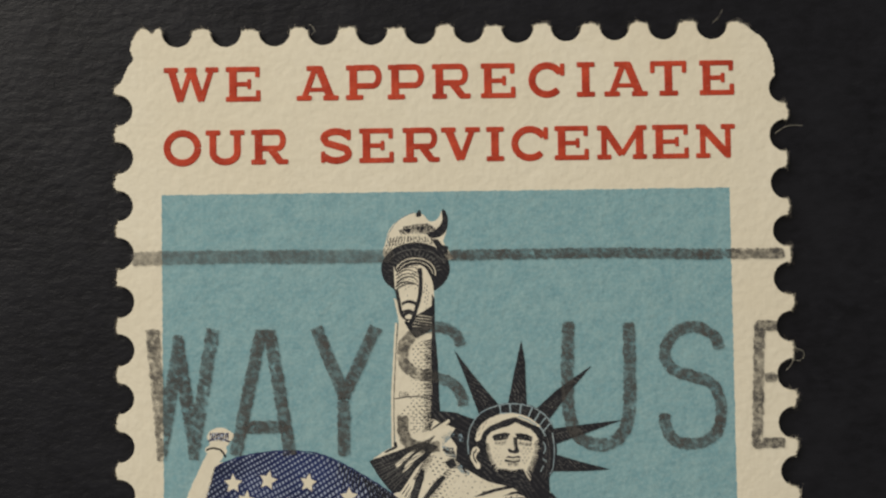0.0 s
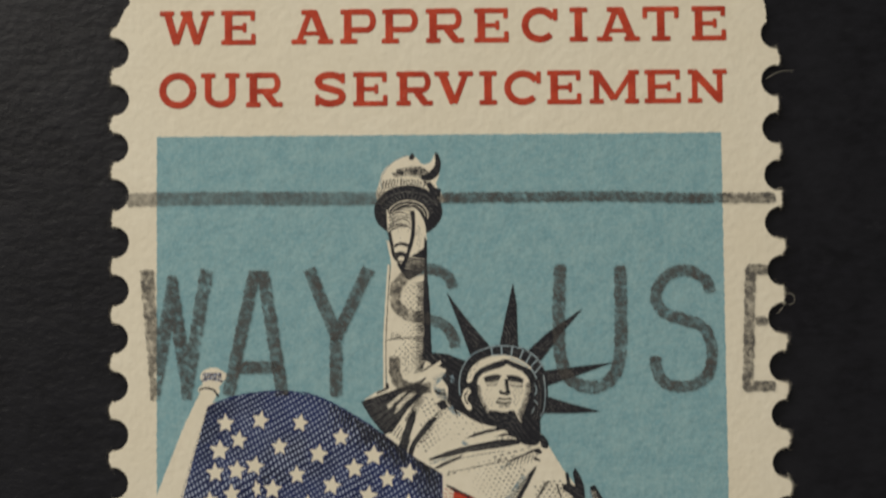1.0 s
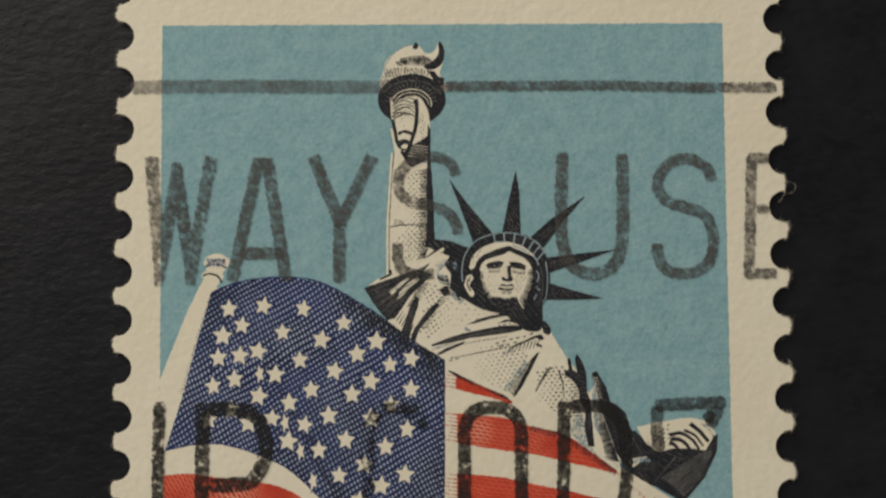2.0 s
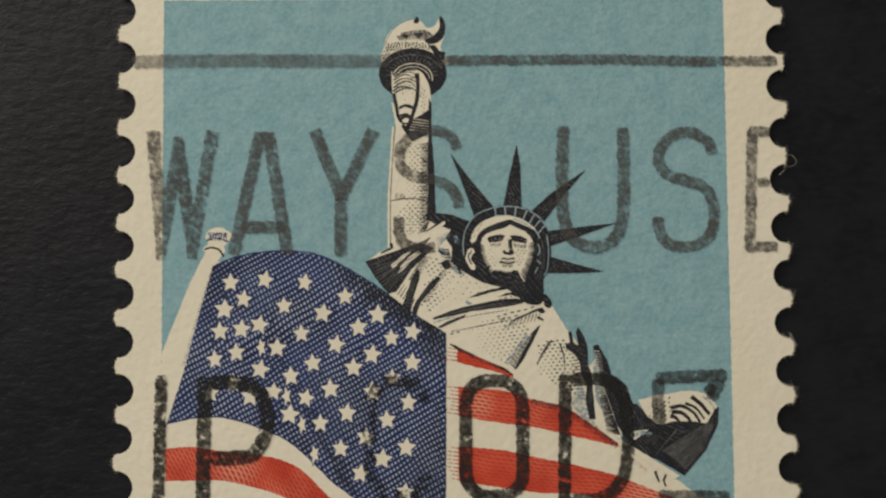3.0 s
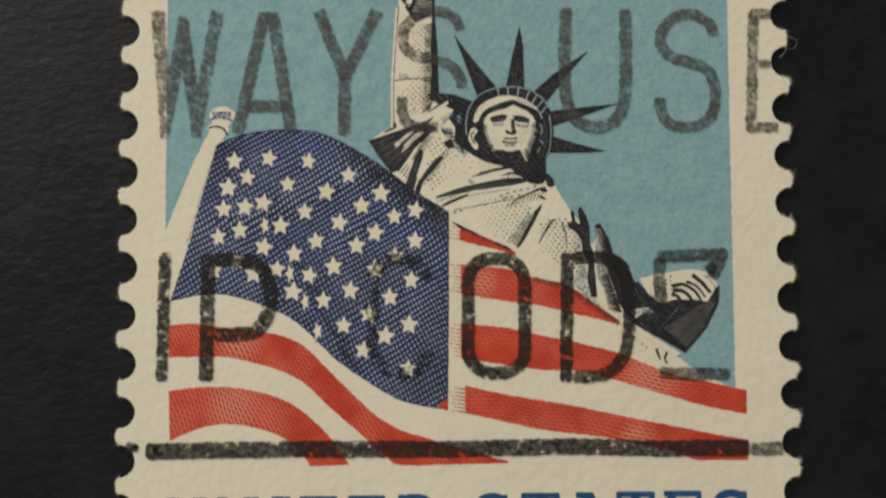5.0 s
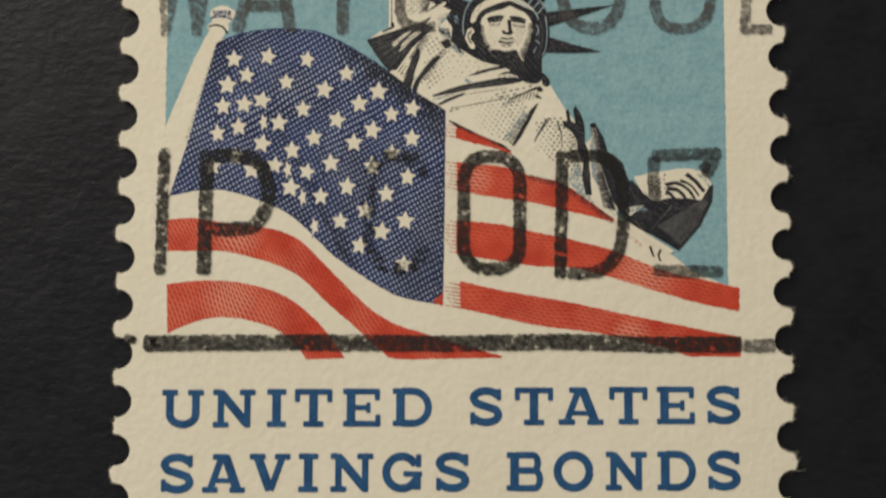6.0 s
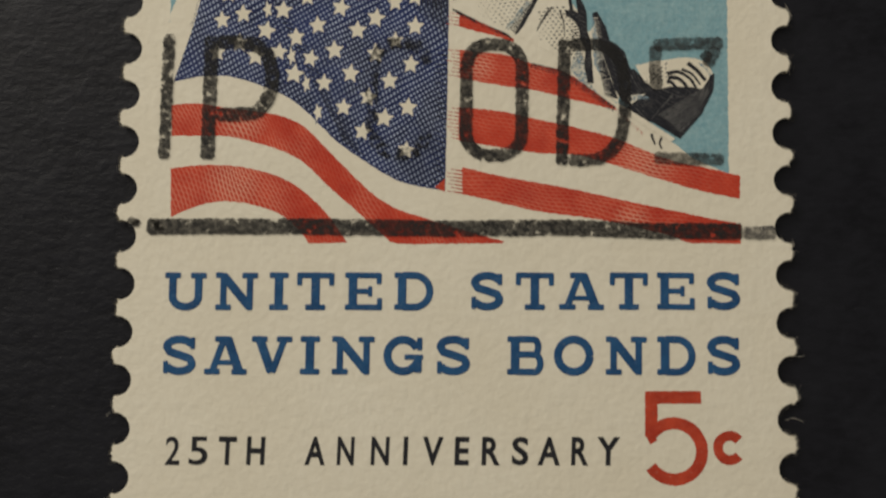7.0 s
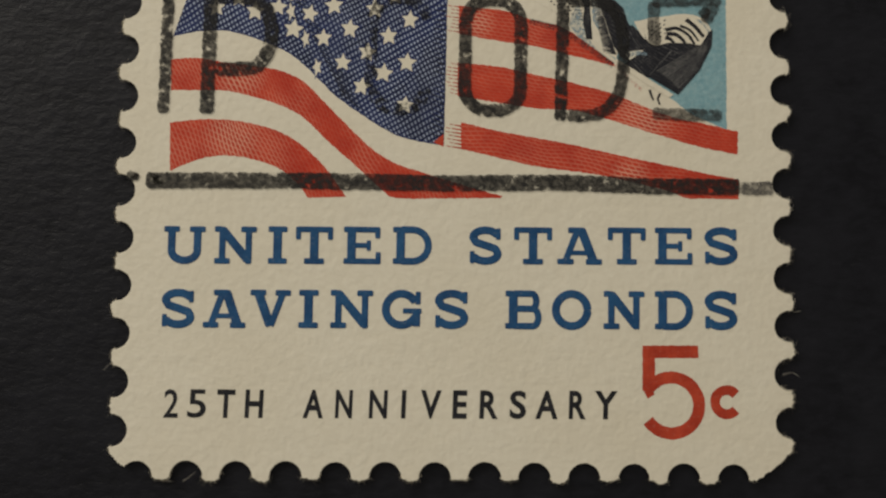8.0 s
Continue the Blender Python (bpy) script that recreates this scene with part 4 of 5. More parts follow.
s.hatch([(8.47, -3.05), (9.0, -3.22), (9.69, -2.15)], [(8.68, -2.44), (9.23, -2.32), (9.86, -1.58)], 17, 0.012, G, 0.5)
s.hatch([(7.92, -2.84), (8.39, -3.15), (8.73, -3.53)], [(9.49, -1.86), (9.87, -1.86), (9.4, -2.85)], 15, 0.030, G, 0.5)
s.hatch([(8.48, -2.23), (9.1, -2.16), (9.73, -1.96)], [(8.76, -2.06), (9.31, -2.03), (9.91, -1.55)], 8, 0.022, G, 0.5)
s.hatch([(7.03, -2.05), (7.37, -2.36), (7.64, -2.63)], [(7.24, -1.95), (7.65, -2.22), (7.92, -2.43)], 9, 0.020, G, 0.5)
s.stroke([(8.48, -2.06), (8.06, -2.53), (7.67, -3.01)], 0.040, G, ends=0.5)
s.hatch([(5.52, 0.89), (5.71, -0.14), (5.76, -1.18), (5.91, -2.21)], [(5.77, 0.69), (5.92, -0.25), (5.98, -1.11), (6.1, -2.14)], 34, 0.034, G, 0.3)
s.hatch([(4.51, 1.11), (4.99, 0.69), (5.08, -0.14)], [(4.86, 1.07), (5.23, 0.62), (5.29, -0.14)], 9, 0.018, G, 0.3)
s.stroke([(6.82, -2.26), (7.24, -2.18), (7.57, -2.22)], 0.22, T, ends=0.5)
s.stroke([(8.25, -1.28), (8.67, -1.22), (9.08, -1.45), (9.34, -1.82)], 0.15, K, soft=True, ends=0.6)
s.stroke([(8.29, -1.44), (8.62, -1.45), (8.87, -1.63), (9.03, -1.86)], 0.17, K, soft=True, ends=0.6)
s.stroke([(8.24, -1.57), (8.45, -1.65), (8.61, -1.86)], 0.16, K, soft=True, ends=0.6)
s.stroke([(8.79, -1.12), (9.16, -1.28), (9.49, -1.7)], 0.11, K, soft=True, ends=0.6)
s.stroke([(9.02, -0.87), (9.37, -1.16), (9.68, -1.53)], 0.17, K, soft=True, ends=0.7)
s.stroke([(9.42, -0.87), (9.71, -1.08), (9.87, -1.37)], 0.09, T, soft=True)
s.rows([(7.67, -0.98), (8.29, -0.86), (8.20, -1.77), (7.74, -1.77)], 40, 0.13, 0.2, 0.08, 0.05, K)
s.fill([(6.36, -2.38), (7.43, -3.04), (8.56, -3.75), (8.37, -3.87), (7.43, -3.29), (6.4, -2.58)], 0)
s.stroke([(7.65, -3.58), (7.73, -3.83), (7.79, -3.97)], 0.10, K, ends=0.6)
s.stroke([(8.04, -3.71), (7.95, -3.91), (8.03, -4.12)], 0.07, K, ends=0.8)
# crown rays
for ray_shape in ([(0.23, 8.17), (0.92, 7.25), (1.86, 6.12), (1.15, 5.68), (0.67, 7.01)], [(2.69, 8.49), (2.82, 7.72), (2.86, 6.11), (2.15, 6.12), (2.46, 7.52)], [(5.27, 7.54), (4.49, 6.66), (3.68, 5.6), (3.19, 5.98), (3.97, 6.67)],
                  [(6.35, 5.54), (5.08, 5.09), (3.79, 4.65), (3.59, 5.23), (4.88, 5.38)], [(5.88, 3.74), (4.85, 3.69), (3.69, 3.7), (3.74, 4.36), (4.85, 4.02)]):
    s.fill(ray_shape, K)
    tip, foot = Vector(ray_shape[0]), (Vector(ray_shape[2]) + Vector(ray_shape[3])) / 2
    lean = math.degrees(math.atan2(foot.y - tip.y, foot.x - tip.x))
    core = [tip.lerp(foot, 0.30)] + [foot.lerp(Vector(ray_shape[i]), 0.62).lerp(tip, 0.06) for i in (2, 3)]
    s.rows(core, lean, 0.115, 0.15, 0.085, 0.028, G, (tip, 1.9), 0.7)
# head: veil, crown band, plain face
s.fill([(0.72, 4.37), (0.66, 4.82), (0.76, 5.31), (1.01, 5.72), (1.36, 6), (1.85, 6.17), (2.34, 6.22), (2.83, 6.17), (3.19, 6.02), (3.52, 5.78), (3.76, 5.43), (3.86, 5.01), (3.93, 4.45), (3.85, 3.82), (3.65, 3.48), (3.64, 2.85), (3.51, 2.55), (3, 2.58), (2.31, 3.1), (1.47, 3.34), (0.99, 3.62), (0.78, 3.98)], K, soft=True)
s.stroke([(0.7, 4.37), (0.68, 4.89), (0.82, 5.42), (1.15, 5.85), (1.57, 6.06), (1.99, 6.16), (2.41, 6.18), (2.83, 6.12), (3.24, 5.96), (3.59, 5.68), (3.75, 5.4)], 0.040, B, soft=True)
s.stroke([(1.86, 5.84), (2.33, 5.83), (2.65, 5.75), (2.96, 5.61), (3.2, 5.44), (3.39, 5.24), (3.53, 4.98)], 0.055, B, soft=True)
for divider in ([(1.86, 6.15), (1.91, 5.84)], [(2.24, 6.19), (2.26, 5.83)], [(2.65, 6.15), (2.6, 5.76)], [(3.06, 6.01), (2.88, 5.65)], [(3.34, 5.87), (3.1, 5.49)], [(3.55, 5.66), (3.27, 5.34)], [(3.69, 5.43), (3.43, 5.14)]):
    s.stroke(divider, 0.055, B, ends=0.8)
s.fill([(0.99, 4.97), (1.05, 5.26), (1.28, 5.53), (1.63, 5.73), (1.98, 5.82), (2.4, 5.83), (2.82, 5.72), (3.17, 5.51), (3.35, 5.32), (3.2, 5.36), (2.89, 5.5), (2.61, 5.62), (2.42, 5.69), (2.12, 5.62), (1.77, 5.49), (1.44, 5.34), (1.22, 5.1), (1.14, 4.9)], C, soft=True)
s.stroke([(2.54, 5.72), (2.89, 5.59), (3.2, 5.39)], 0.05, B, soft=True)
# face, with the shade of cheeks and jaw as engraved lines
s.fill([(1.33, 4.75), (1.38, 4.99), (1.55, 5.18), (1.84, 5.28), (2.19, 5.37), (2.44, 5.5), (2.68, 5.38), (2.97, 5.26), (3.15, 5.09), (3.29, 4.84), (3.31, 4.53), (3.24, 4.21), (3.15, 3.93), (3.07, 3.62), (2.94, 3.37), (2.81, 3.55), (2.72, 3.76), (2.56, 3.75), (2.31, 3.69), (2.05, 3.74), (1.84, 3.81), (1.72, 3.7), (1.58, 3.87), (1.47, 4.08), (1.38, 4.33), (1.32, 4.54)], C)
s.hatch([(1.28, 4.78), (1.29, 4.47), (1.38, 4.18), (1.52, 3.92), (1.7, 3.63)], [(1.46, 4.73), (1.51, 4.43), (1.61, 4.17), (1.7, 3.98), (1.83, 3.8)], 14, 0.095, K, 0.18)
s.hatch([(3.36, 4.91), (3.37, 4.53), (3.29, 4.18), (3.18, 3.83), (2.99, 3.34)], [(3.11, 4.77), (3.09, 4.49), (3, 4.16), (2.9, 3.9), (2.77, 3.69)], 17, 0.095, K, 0.18)
s.hatch([(1.74, 3.64), (2.05, 3.67), (2.31, 3.63), (2.59, 3.68), (2.77, 3.62)], [(1.81, 3.84), (2.06, 3.81), (2.31, 3.76), (2.57, 3.82), (2.7, 3.8)], 18, 0.085, K, 0.3)
s.rows([(1.65, 3.63), (2.73, 3.66), (2.87, 3.34), (3.21, 2.85), (2.31, 3.21), (1.61, 3.42)], -16, 0.095, 0.20, 0.13, 0.026, G, keep=0.75)
s.rows([(0.86, 4.68), (0.9, 5.24), (1.28, 5.62), (1.49, 5.52), (1.21, 5.2), (1.1, 4.68)], 60, 0.10, 0.24, 0.16, 0.022, G, keep=0.7)
s.rows([(1.42, 5.2), (2.4, 5.62), (3.24, 5.19), (3.3, 5.02), (2.4, 5.53), (1.56, 5.19)], 18, 0.07, 0.2, 0.12, 0.016, G, keep=0.6)
s.rows([(3.41, 5.01), (3.58, 5.01), (3.71, 4.1), (3.49, 3.41), (3.29, 3.41)], 80, 0.10, 0.22, 0.15, 0.024, G, keep=0.7)
# brows, eyes, nose and mouth
s.fill([(1.57, 4.97), (1.63, 5.05), (1.8, 5.1), (2.06, 5.14), (2.23, 5.09), (2.21, 5.02), (2.03, 5.01), (1.81, 4.98), (1.64, 4.91)], K)
s.fill([(2.42, 5.1), (2.61, 5.1), (2.85, 5.06), (3.04, 4.97), (3.05, 4.89), (2.83, 4.96), (2.59, 5), (2.45, 5.02)], K)
s.hatch([(1.61, 4.94), (1.91, 5), (2.2, 5.04)], [(1.65, 4.83), (1.92, 4.87), (2.16, 4.91)], 13, 0.050, K, 0.6)
s.hatch([(2.47, 5.03), (2.76, 4.98), (3.05, 4.89)], [(2.49, 4.89), (2.76, 4.85), (3.02, 4.78)], 14, 0.050, K, 0.6)
s.stroke([(1.67, 4.87), (1.85, 4.91), (2.06, 4.88)], 0.060, K, soft=True, ends=0.7)
s.stroke([(2.58, 4.88), (2.76, 4.89), (2.97, 4.81)], 0.060, K, soft=True, ends=0.7)
s.fill([(1.82, 4.91), (1.91, 4.93), (1.95, 4.87), (1.86, 4.83)], K)
s.fill([(2.72, 4.91), (2.81, 4.91), (2.84, 4.84), (2.74, 4.82)], K)
s.hatch([(1.66, 4.8), (1.91, 4.79), (2.13, 4.84)], [(1.7, 4.7), (1.92, 4.67), (2.1, 4.73)], 8, 0.035, K, 0.3)
s.hatch([(2.53, 4.8), (2.78, 4.75), (3.05, 4.74)], [(2.56, 4.68), (2.76, 4.64), (2.99, 4.61)], 9, 0.035, K, 0.3)
s.hatch([(2.48, 4.94), (2.5, 4.67), (2.53, 4.5)], [(2.34, 4.94), (2.35, 4.67), (2.38, 4.5)], 13, 0.055, K, 0.5)
s.fill([(2.14, 4.52), (2.22, 4.55), (2.33, 4.48), (2.5, 4.56), (2.56, 4.49), (2.52, 4.39), (2.38, 4.37), (2.19, 4.42)], K, soft=True)
s.fill([(2.05, 4.21), (2.14, 4.28), (2.32, 4.25), (2.53, 4.28), (2.63, 4.21), (2.46, 4.21), (2.32, 4.19), (2.18, 4.21)], K)
s.stroke([(2.02, 4.12), (2.18, 4.09), (2.35, 4.06), (2.58, 4.1)], 0.085, K, soft=True, ends=0.7)
s.rows([(2.07, 4.2), (2.61, 4.2), (2.57, 4.08), (2.08, 4.09)], 0, 0.06, 0.11, 0.06, 0.03, K)
s.hatch([(2.12, 4.02), (2.55, 4.01)], [(2.16, 3.91), (2.5, 3.9)], 9, 0.030, K, 0.3)
s.rows([(1.54, 4.68), (2.15, 4.67), (2.11, 4.32), (1.9, 3.87), (1.65, 4.12)], 6, 0.12, 0.15, 0.05, 0.035, K, ([(2.06, 4.46)][0], 0.6))
s.rows([(2.6, 4.67), (3.09, 4.67), (2.91, 4.11), (2.66, 3.9), (2.63, 4.32)], -6, 0.11, 0.14, 0.055, 0.035, K)
# ear and the edge of the veil
s.fill([(0.79, 4.39), (0.86, 4.58), (1.01, 4.63), (1.11, 4.5), (1.01, 4.37), (0.97, 4.19), (1.1, 4.02), (1.12, 3.87), (0.99, 3.84), (0.85, 4.04), (0.76, 4.23)], C, soft=True)
s.stroke([(0.9, 4.47), (0.88, 4.26), (0.99, 4.04)], 0.055, K, soft=True)
s.stroke([(0.98, 4.56), (0.95, 4.4)], 0.045, K)
s.fill([(0.93, 4.95), (1.06, 4.99), (1.14, 4.88), (1.01, 4.81)], C)
s.stroke([(3.45, 4.77), (3.52, 4.56), (3.45, 4.35)], 0.034, B, soft=True)
s.stroke([(3.41, 4.16), (3.56, 4.04)], 0.034, B)
s.stroke([(3.33, 3.7), (3.44, 3.91)], 0.034, B, ends=0.6)
s.stroke([(3.78, 5.12), (3.84, 4.52), (3.79, 3.86), (3.65, 3.6)], 0.034, B, soft=True)
s.stroke([(3.58, 4.91), (3.67, 4.45), (3.64, 3.83)], 0.022, G, soft=True)
s.made("statue_print", [PAPER, ENGRAVED, SHADE_INK, GREY_INK, TINT], stamp, "black and cream engraved crowned statue raising a torch")

# ---------------------------------------------------------------- lettering with slab serifs
def slab(ch, w):
    """The strokes of a letter in a box one high and w wide: (points, thickness)."""
    S, T, F = 0.205, 0.135, 0.15  # stem, bar and foot
    t, b, mid = 1 - T / 2, T / 2, w / 2

    def foot(x, y, half=F + 0.06):
        return ([(x - half, y), (x + half, y)], T)

    def stem(x, y0=0.0, y1=1.0, s=S):
        return ([(x, y0), (x, y1)], s)

    left, right = 0.21, w - 0.21
    bowl = lambda y0, y1, x1: [(left, y1), (x1 - (y1 - y0) * 0.5, y1), *arc(x1 - (y1 - y0) * 0.5, (y0 + y1) / 2, (y1 - y0) * 0.5 - S / 2 + 0.02, (y1 - y0) / 2, 80, -80, 12), (x1 - (y1 - y0) * 0.5, y0), (left, y0)]
    if ch == "I":
        return [stem(mid), foot(mid, b, w / 2), foot(mid, t, w / 2)]
    if ch == "E":
        return [stem(left), ([(0, b), (w, b)], T), ([(0, t), (w - 0.02, t)], T), ([(left, 0.5), (w * 0.68, 0.5)], T * 0.9), ([(w - 0.06, 0), (w - 0.06, 0.32)], 0.12), ([(w - 0.08, 1), (w - 0.08, 0.70)], 0.12), ([(w * 0.68, 0.36), (w * 0.68, 0.64)], 0.10)]
    if ch == "T":
        return [stem(mid), foot(mid, b, 0.27), ([(0, t), (w, t)], T), ([(0.06, 1), (0.06, 0.66)], 0.12), ([(w - 0.06, 1), (w - 0.06, 0.66)], 0.12)]
    if ch == "P":
        return [stem(left), foot(left + 0.03, b, 0.25), ([(0, t), (left, t)], T), (bowl(0.40, t, w), 0.155)]
    if ch == "R":
        return [stem(left), foot(left, b), ([(0, t), (left, t)], T), (bowl(0.46, t, w * 0.94), 0.15), ([(w * 0.52, 0.46), (w * 0.80, 0.05)], 0.19), ([(w * 0.72, b), (w, b)], T)]
    if ch == "B":
        return [stem(left), ([(0, t), (left, t)], T), ([(0, b), (left, b)], T), (bowl(0.53, t, w * 0.94), 0.15), (bowl(b, 0.53, w), 0.15)]
    if ch == "D":
        return [stem(left), ([(0, t), (left, t)], T), ([(0, b), (left, b)], T), ([(left, t), (w * 0.5, t), *arc(w * 0.5, 0.5, w * 0.5 - S / 2, t - 0.5, 80, -80, 16), (w * 0.5, b), (left, b)], 0.165)]
    if ch == "A":
        return [([(w * 0.17, 0.03), (w * 0.46, 0.97)], 0.15), ([(w * 0.83, 0.03), (w * 0.53, 0.97)], 0.21), ([(w * 0.28, 0.31), (w * 0.72, 0.31)], 0.11), ([(0, b), (w * 0.36, b)], T), ([(w * 0.64, b), (w, b)], T), ([(w * 0.24, t), (w * 0.60, t)], T)]
    if ch == "V":
        return [([(w * 0.18, 0.97), (w * 0.50, 0.05)], 0.21), ([(w * 0.82, 0.97), (w * 0.52, 0.05)], 0.15), ([(0, t), (w * 0.38, t)], T), ([(w * 0.62, t), (w, t)], T)]
    if ch == "W":
        return [([(w * 0.13, 0.97), (w * 0.31, 0.02)], 0.19), ([(w * 0.31, 0.02), (w * 0.50, 0.97)], 0.14), ([(w * 0.50, 0.97), (w * 0.69, 0.02)], 0.19), ([(w * 0.69, 0.02), (w * 0.88, 0.97)], 0.14), ([(0, t), (w * 0.26, t)], T), ([(w * 0.38, t), (w * 0.60, t)], T), ([(w * 0.76, t), (w, t)], T)]
    if ch == "U":
        return [([(left, 1), (left, 0.36), *arc(mid, 0.36, mid - left, 0.275, 190, 350, 14), (right, 0.36), (right, 1)], 0.18), foot(left, t), foot(right, t)]
    if ch == "N":
        return [stem(left, s=0.15), stem(right, 0.0, s=0.15), ([(left - 0.01, 0.93), (right, 0.08)], 0.20), foot(left, b), ([(0, t), (left, t)], T), foot(right, t)]
    if ch == "M":
        return [stem(left, s=0.15), stem(right, s=S), ([(left, 0.95), (mid, 0.13)], 0.19), ([(mid, 0.13), (right, 0.95)], 0.13), foot(left, b), foot(right, b), ([(0, t), (left, t)], T), ([(right, t), (w, t)], T)]
    if ch == "O":
        return [(arc(mid, 0.5, mid - 0.095, 0.43, 0, 360, 32), 0.185)]
    if ch == "C":
        return [(arc(mid + 0.01, 0.5, mid - 0.10, 0.42, 28, 318, 28), 0.185), ([(w - 0.07, 0.98), (w - 0.07, 0.62)], 0.12)]
    if ch == "G":
        return [(arc(mid - 0.02, 0.5, mid - 0.10, 0.42, 28, 338, 28), 0.185), ([(w - 0.09, 0.98), (w - 0.09, 0.64)], 0.12), ([(w - 0.13, 0.05), (w - 0.13, 0.46)], 0.18), ([(mid + 0.02, 0.46), (w, 0.46)], 0.12)]
    r = mid - 0.10
    spine = arc(mid, 0.725, r, 0.20, 12, 180, 14) + [(mid - r * 0.75, 0.59), (mid, 0.51), (mid + r * 0.8, 0.42)] + arc(mid, 0.28, r, 0.20, 10, -168, 14)
    return [(spine, 0.185), ([(w - 0.09, 0.98), (w - 0.09, 0.67)], 0.11), ([(0.08, 0.02), (0.08, 0.35)], 0.11)]


def letter(name, strokes, x, y, high, material, z=0.024, lean=0.0, raised=0.010):
    f = Film(z, 0.006)
    for pts, width in strokes:
        pts = [(x + high * (p[0] + lean * p[1]), y + high * p[1]) for p in pts]
        f.stroke(pts, width * high - 0.03, step=0.07, bevel=0.022, round_end=True)
    return f.made(name, [material], stamp)


def slab_line(text, spans, base_a, base_b, high_a, high_b, material, name, weight=1.0):
    """A line of letters: each one's left and right, and the height of the base and of the capitals at the line's two ends."""
    first, last = spans[0][0], spans[-1][1]
    for ch, (x0, x1) in zip(text.replace(" ", ""), spans):
        u = (x0 - first) / (last - first)
        high = high_a + (high_b - high_a) * u
        letter(name, [(p, t * weight * 0.94) for p, t in slab(ch, (x1 - x0) / high)], x0, base_a + (base_b - base_a) * u, high, material)


slab_line("WE APPRECIATE", [(-10.4, -8.37), (-8.1, -6.82), (-5.48, -3.93), (-3.64, -2.32), (-2.09, -0.75), (-0.45, 0.97), (1.35, 2.63), (3.11, 4.47), (4.91, 5.58), (5.92, 7.53), (7.65, 8.98), (9.46, 10.74)],
          17.47, 17.48, 1.28, 1.28, RED_INK, "red_letter", 1.13)
slab_line("OUR SERVICEMEN", [(-10.41, -9.03), (-8.86, -7.42), (-7.17, -5.81), (-4.62, -3.45), (-3.18, -1.91), (-1.57, -0.21), (-0.15, 1.29), (1.52, 2.17), (2.44, 3.82), (4.05, 5.31), (5.62, 7.46), (7.67, 9.01), (9.28, 10.73)],
          15.12, 15.14, 1.28, 1.24, RED_INK, "red_letter", 1.13)
slab_line("UNITED STATES", [(-10.34, -8.81), (-8.46, -6.91), (-6.47, -5.78), (-5.44, -4.09), (-3.67, -2.31), (-1.85, -0.4), (0.98, 2.17), (2.65, 4.03), (4.24, 5.89), (6.12, 7.5), (7.85, 9.23), (9.69, 10.91)],
          -10.35, -10.07, 1.37, 1.34, BLUE_INK, "blue_letter", 1.17)
slab_line("SAVINGS BONDS", [(-10.34, -9.13), (-8.8, -7.24), (-7.07, -5.59), (-5.28, -4.57), (-4.11, -2.55), (-2.18, -0.76), (-0.26, 0.97), (2.34, 3.67), (4.07, 5.5), (5.96, 7.46), (7.85, 9.27), (9.69, 10.89)],
          -12.71, -12.47, 1.38, 1.38, BLUE_INK, "blue_letter", 1.17)

# the figure of value and its small c
def rounded(name, strokes, material):
    f = Film(0.010, 0.008)
    for pts, width in strokes:
        f.stroke(pts, width, step=0.08)
    return f.made(name, [material], stamp, "large red figure of value" if name == "value_figure" else "")


FX, FY = (8.46, -15.29)
rounded("value_figure", [([(7.4, -13.35), (9.45, -13.32)], 0.46), ([(7.63, -13.14), (7.63, -14.78)], 0.46), ([(7.58, -14.72), (7.72, -14.98)], 0.30), (arc(FX, FY, 1.02, 1.02, 150, -146, 30), 0.44)], RED_INK)
CX, CY = (10.49, -15.14)
rounded("cent_letter", [(arc(CX, CY, 0.43, 0.44, 40, 320, 22), 0.36)], RED_INK)


def plain_letter(ch, x0, x1, y, high):
    """A letter of the built-in sans face, in black ink."""
    curve = bpy.data.curves.new("plain_letter", "FONT")
    curve.body, curve.resolution_u, curve.offset = ch, 4, 0.010 if ch in "25" else 0.024
    ob = bpy.data.objects.new("plain_letter", curve)
    scene.collection.objects.link(ob)
    bpy.context.view_layer.update()
    me = bpy.data.meshes.new_from_object(ob.evaluated_get(bpy.context.evaluated_depsgraph_get()))
    bpy.data.objects.remove(ob)
    xs, ys = [v.co.x for v in me.vertices], [v.co.y for v in me.vertices]
    for v in me.vertices:
        up = (v.co.y - min(ys)) / (max(ys) - min(ys))
        v.co = ((x0 + (x1 - x0) * (v.co.x - min(xs)) / (max(xs) - min(xs)) + 0.03 * (up - 0.5)) / 1000, (y + high * up) / 1000, 0.000012)
    me.materials.clear()
    me.materials.append(BLACK_INK)
    made = new("black_letter", me)
    made.parent = stamp


SMALL = [(-10.14, -9.61), (-9.27, -8.59), (-8.2, -7.54), (-7.16, -6.5), (-5.03, -4.29), (-3.85, -3.23), (-2.61, -1.95), (-1.43, -1.27), (-0.73, 0.02), (0.45, 0.97), (1.44, 2.11), (2.54, 3.14), (3.49, 4.3), (4.71, 5.33), (5.64, 6.47)]
for ch, (x0, x1) in zip("25THANNIVERSARY", SMALL):
    plain_letter(ch, x0, x1, -16.01 + 0.01144 * (x0 - SMALL[0][0]), 1.03)


# ---------------------------------------------------------------- postmark: two bars and two rows of tall letters
def cancel(name, strokes, material, width, z=0.046, bands=()):
    f = Film(z, 0.028)
    for pts in bands:
        f.zigzag(pts, width)
    for pts in strokes:
        f.stroke(pts, width, step=0.10, round_end=True)
    return f.made(name, [material], stamp)


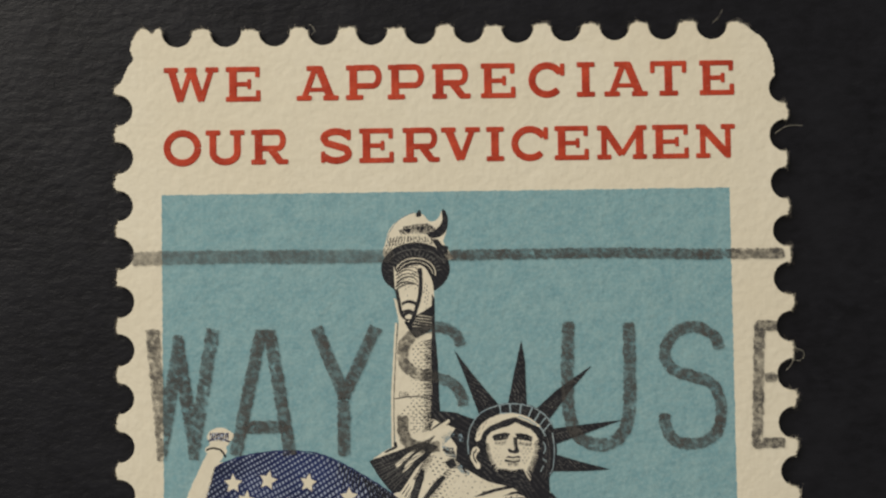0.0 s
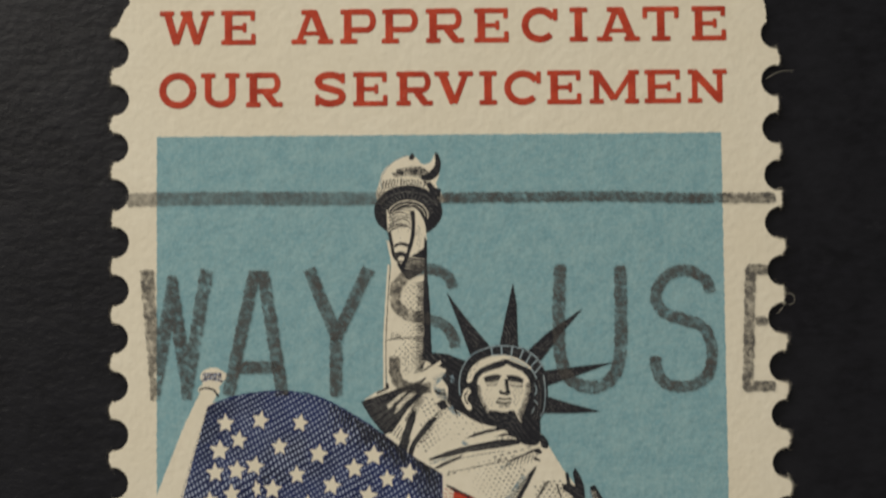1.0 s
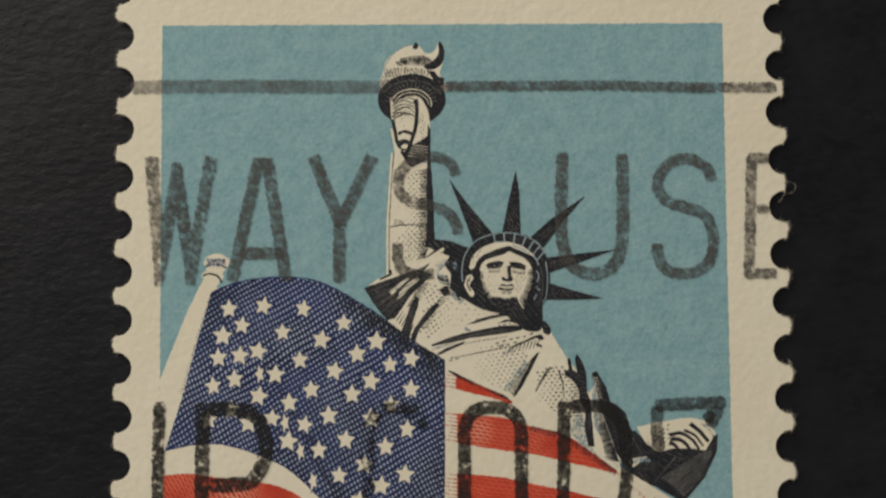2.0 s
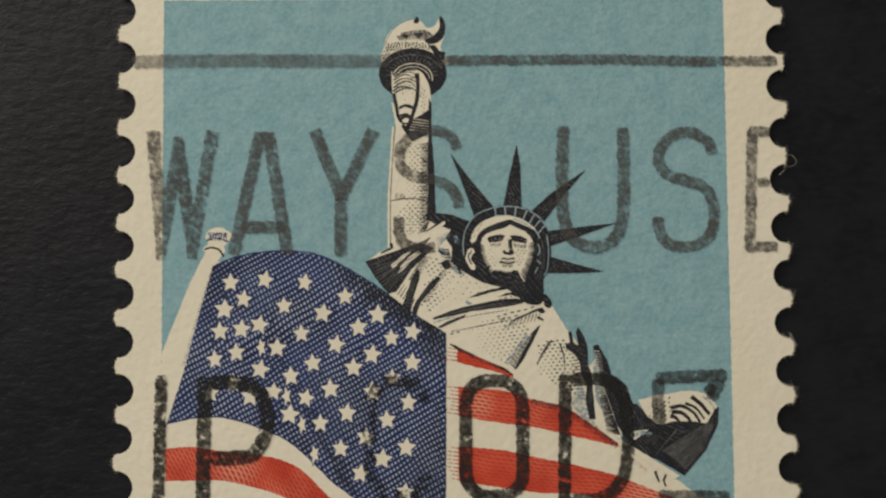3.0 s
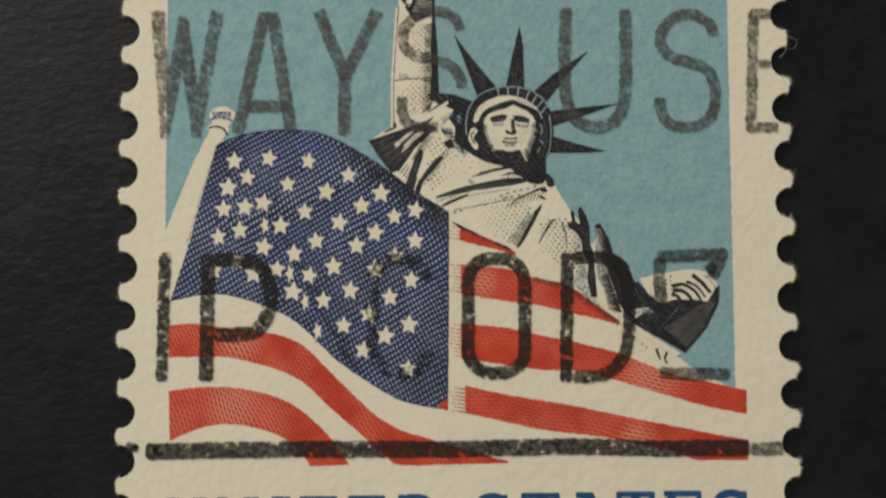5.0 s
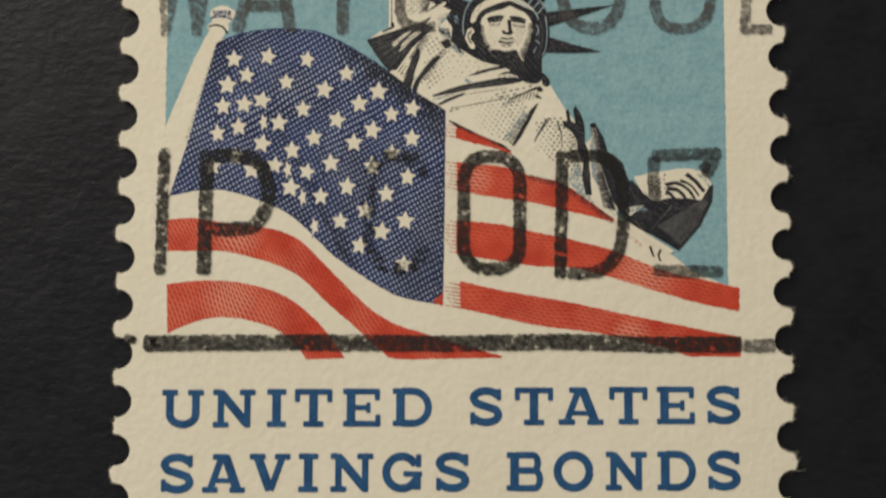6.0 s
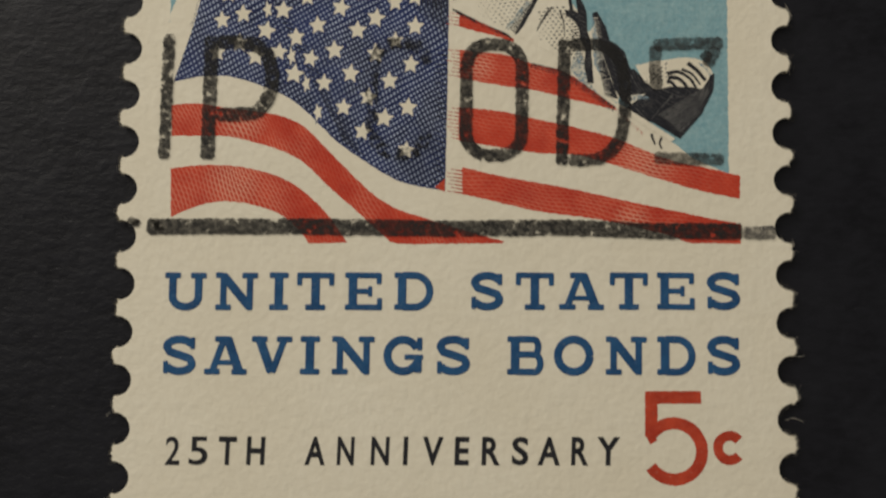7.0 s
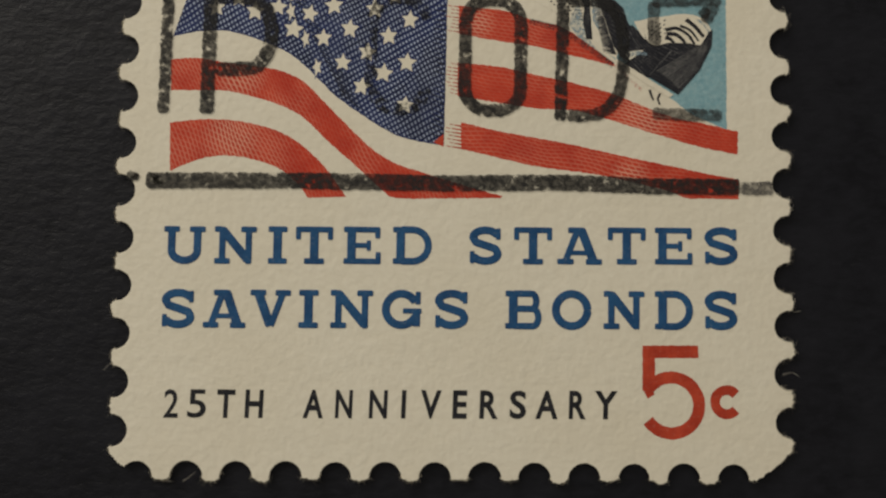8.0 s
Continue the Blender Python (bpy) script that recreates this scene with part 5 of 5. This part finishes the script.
def tube(x0, x1, y0, y1, r, start=0, end=360):
    """A round-cornered ring, drawn clockwise from the top left corner."""
    return arc(x0 + r, y1 - r, r, r, 180, 90, 8) + arc(x1 - r, y1 - r, r, r, 90, 0, 8) + arc(x1 - r, y0 + r, r, r, 0, -90, 8) + arc(x0 + r, y0 + r, r, r, -90, -180, 8) + [(x0, y1 - r)]


cancel("cancel_bar", [[(-11.64, 11.70), (-7.1, 11.72), (-4.6, 11.68), (-2.0, 11.66)]], POSTMARK_PALE, 0.50)
cancel("cancel_bar", [[(-0.1, 11.66), (2.28, 11.68), (6.45, 11.68), (9.37, 11.58), (12.46, 11.58)]], POSTMARK_FAINT, 0.38)
UP = 0.46
cancel("cancel_letter", [], POSTMARK_WORN, 0.50, bands=[[(-10.86, 9.08), (-10.52, 4.57), (-9.91, 8.59), (-9.35, 4.56), (-8.63, 9.07)]])
cancel("cancel_letter", [[(-7.53, 5.47), (-5.93, 5.46)]], POSTMARK_FAINT, UP, bands=[[(-7.84, 4.44), (-6.9, 8.8), (-6.53, 8.8), (-5.83, 4.43)]])
cancel("cancel_letter", [[(-3.86, 6.56), (-3.85, 4.36)]], POSTMARK_FAINT, UP, bands=[[(-4.85, 9.07), (-3.84, 6.59), (-2.63, 9.06)]])
cancel("cancel_letter", [smooth([(0.48, 8.34), (0.28, 8.75), (-0.15, 9.01), (-0.88, 8.98), (-1.47, 8.61), (-1.68, 8.1), (-1.6, 7.68), (-1.21, 7.37), (-0.49, 7.19), (0.13, 6.97), (0.48, 6.50), (0.52, 6.12)]), smooth([(-1.71, 5.82), (-1.68, 5.2), (-1.48, 4.79), (-0.94, 4.63), (-0.36, 4.71)])], POSTMARK_FAINT, UP * 0.9)
cancel("cancel_letter", [smooth([(4.44, 9.17), (4.37, 7.27), (4.4, 5.8), (4.75, 4.96), (5.54, 4.64), (6.27, 4.95), (6.6, 5.79), (6.66, 7.47), (6.65, 9.12)])], POSTMARK_FAINT, UP)
cancel("cancel_letter", [smooth([(9.99, 8.09), (9.75, 8.6), (9.06, 8.92), (8.53, 8.79), (8.11, 8.42), (7.95, 7.89), (8.26, 7.36), (9.03, 7.08), (9.65, 6.83), (9.96, 6.19), (9.96, 5.46), (9.68, 4.9), (8.99, 4.63), (8.26, 4.78), (7.95, 5.26), (7.9, 5.74)])], POSTMARK_FAINT, UP * 0.92)
cancel("cancel_letter", [[(11.61, 7.03), (12.07, 7.0)]], POSTMARK_FAINT, 0.36, bands=[[(12.11, 8.9), (11.48, 8.91), (11.31, 4.64), (12.31, 4.63)]])

cancel("cancel_letter", [[(-10.46, 0.03), (-10.5, -2.01), (-10.53, -4.73)]], POSTMARK_SPLIT, 0.44)
cancel("cancel_letter", [[(-8.87, -0.04), (-8.89, -2.43), (-8.91, -4.74)], smooth([(-8.66, -0.27), (-7.58, -0.28), (-6.85, -0.61), (-6.57, -1.4), (-6.65, -2.23), (-7.04, -2.85), (-7.77, -3.01), (-8.64, -3.01)])], POSTMARK_SPLIT, 0.52)
cancel("cancel_letter", [smooth([(-0.66, -1.01), (-1.01, -0.43), (-1.7, -0.22), (-2.37, -0.38), (-2.74, -1.0), (-2.82, -2.25), (-2.74, -3.69), (-2.37, -4.27), (-1.7, -4.46), (-1.02, -4.22), (-0.71, -3.6)])], POSTMARK_BROKEN, 0.46)
OX0, OY0 = (0.72, -4.45)
OX1, OY1 = (2.81, -0.25)
cancel("cancel_letter", [tube(OX0, OX1, OY0, OY1, 0.85)], POSTMARK_DARK, 0.48)
cancel("cancel_letter", [[(4.4, -0.03), (4.36, -2.07), (4.31, -4.8)], smooth([(4.61, -0.24), (5.78, -0.24), (6.4, -0.73), (6.64, -1.66), (6.62, -3.11), (6.31, -4.04), (5.62, -4.55), (4.56, -4.59)])], POSTMARK_DARK, 0.46)
cancel("cancel_letter", [[(7.81, -0.2), (7.78, -0.99), (7.86, -1.91)], [(7.75, -0.2), (9.14, -0.13), (10.33, -0.09)], [(10.1, -0.26), (9.71, -1)], [(7.72, -4.48), (9.05, -4.51), (10.34, -4.51)]], POSTMARK_HALF, 0.46)
cancel("cancel_letter", [[(9.8, -0.42), (9.63, -0.79)]], POSTMARK_DARK, 0.40)
cancel("cancel_bar", [[(-11.1, -7.28), (-6.01, -7.2), (-0.12, -7.22), (4.51, -7.13), (7.66, -7.21), (11.03, -7.2)]], POSTMARK_DARK, 0.60)
cancel("cancel_bar", [[(11.03, -7.25), (12.25, -7.23)]], POSTMARK_FAINT, 0.50)
cancel("cancel_bar", [[(-11.8, -7.08), (-11.35, -7.16)]], POSTMARK_DARK, 0.34)
for spot in ([(-11.63, -7.16), (-11.38, -7.1)], [(-10.92, -7.05), (-10.64, -7.22)], [(-10.78, -7.34), (-10.45, -7.32)]):
    cancel("cancel_spot", [spot], POSTMARK_DARK, 0.20)
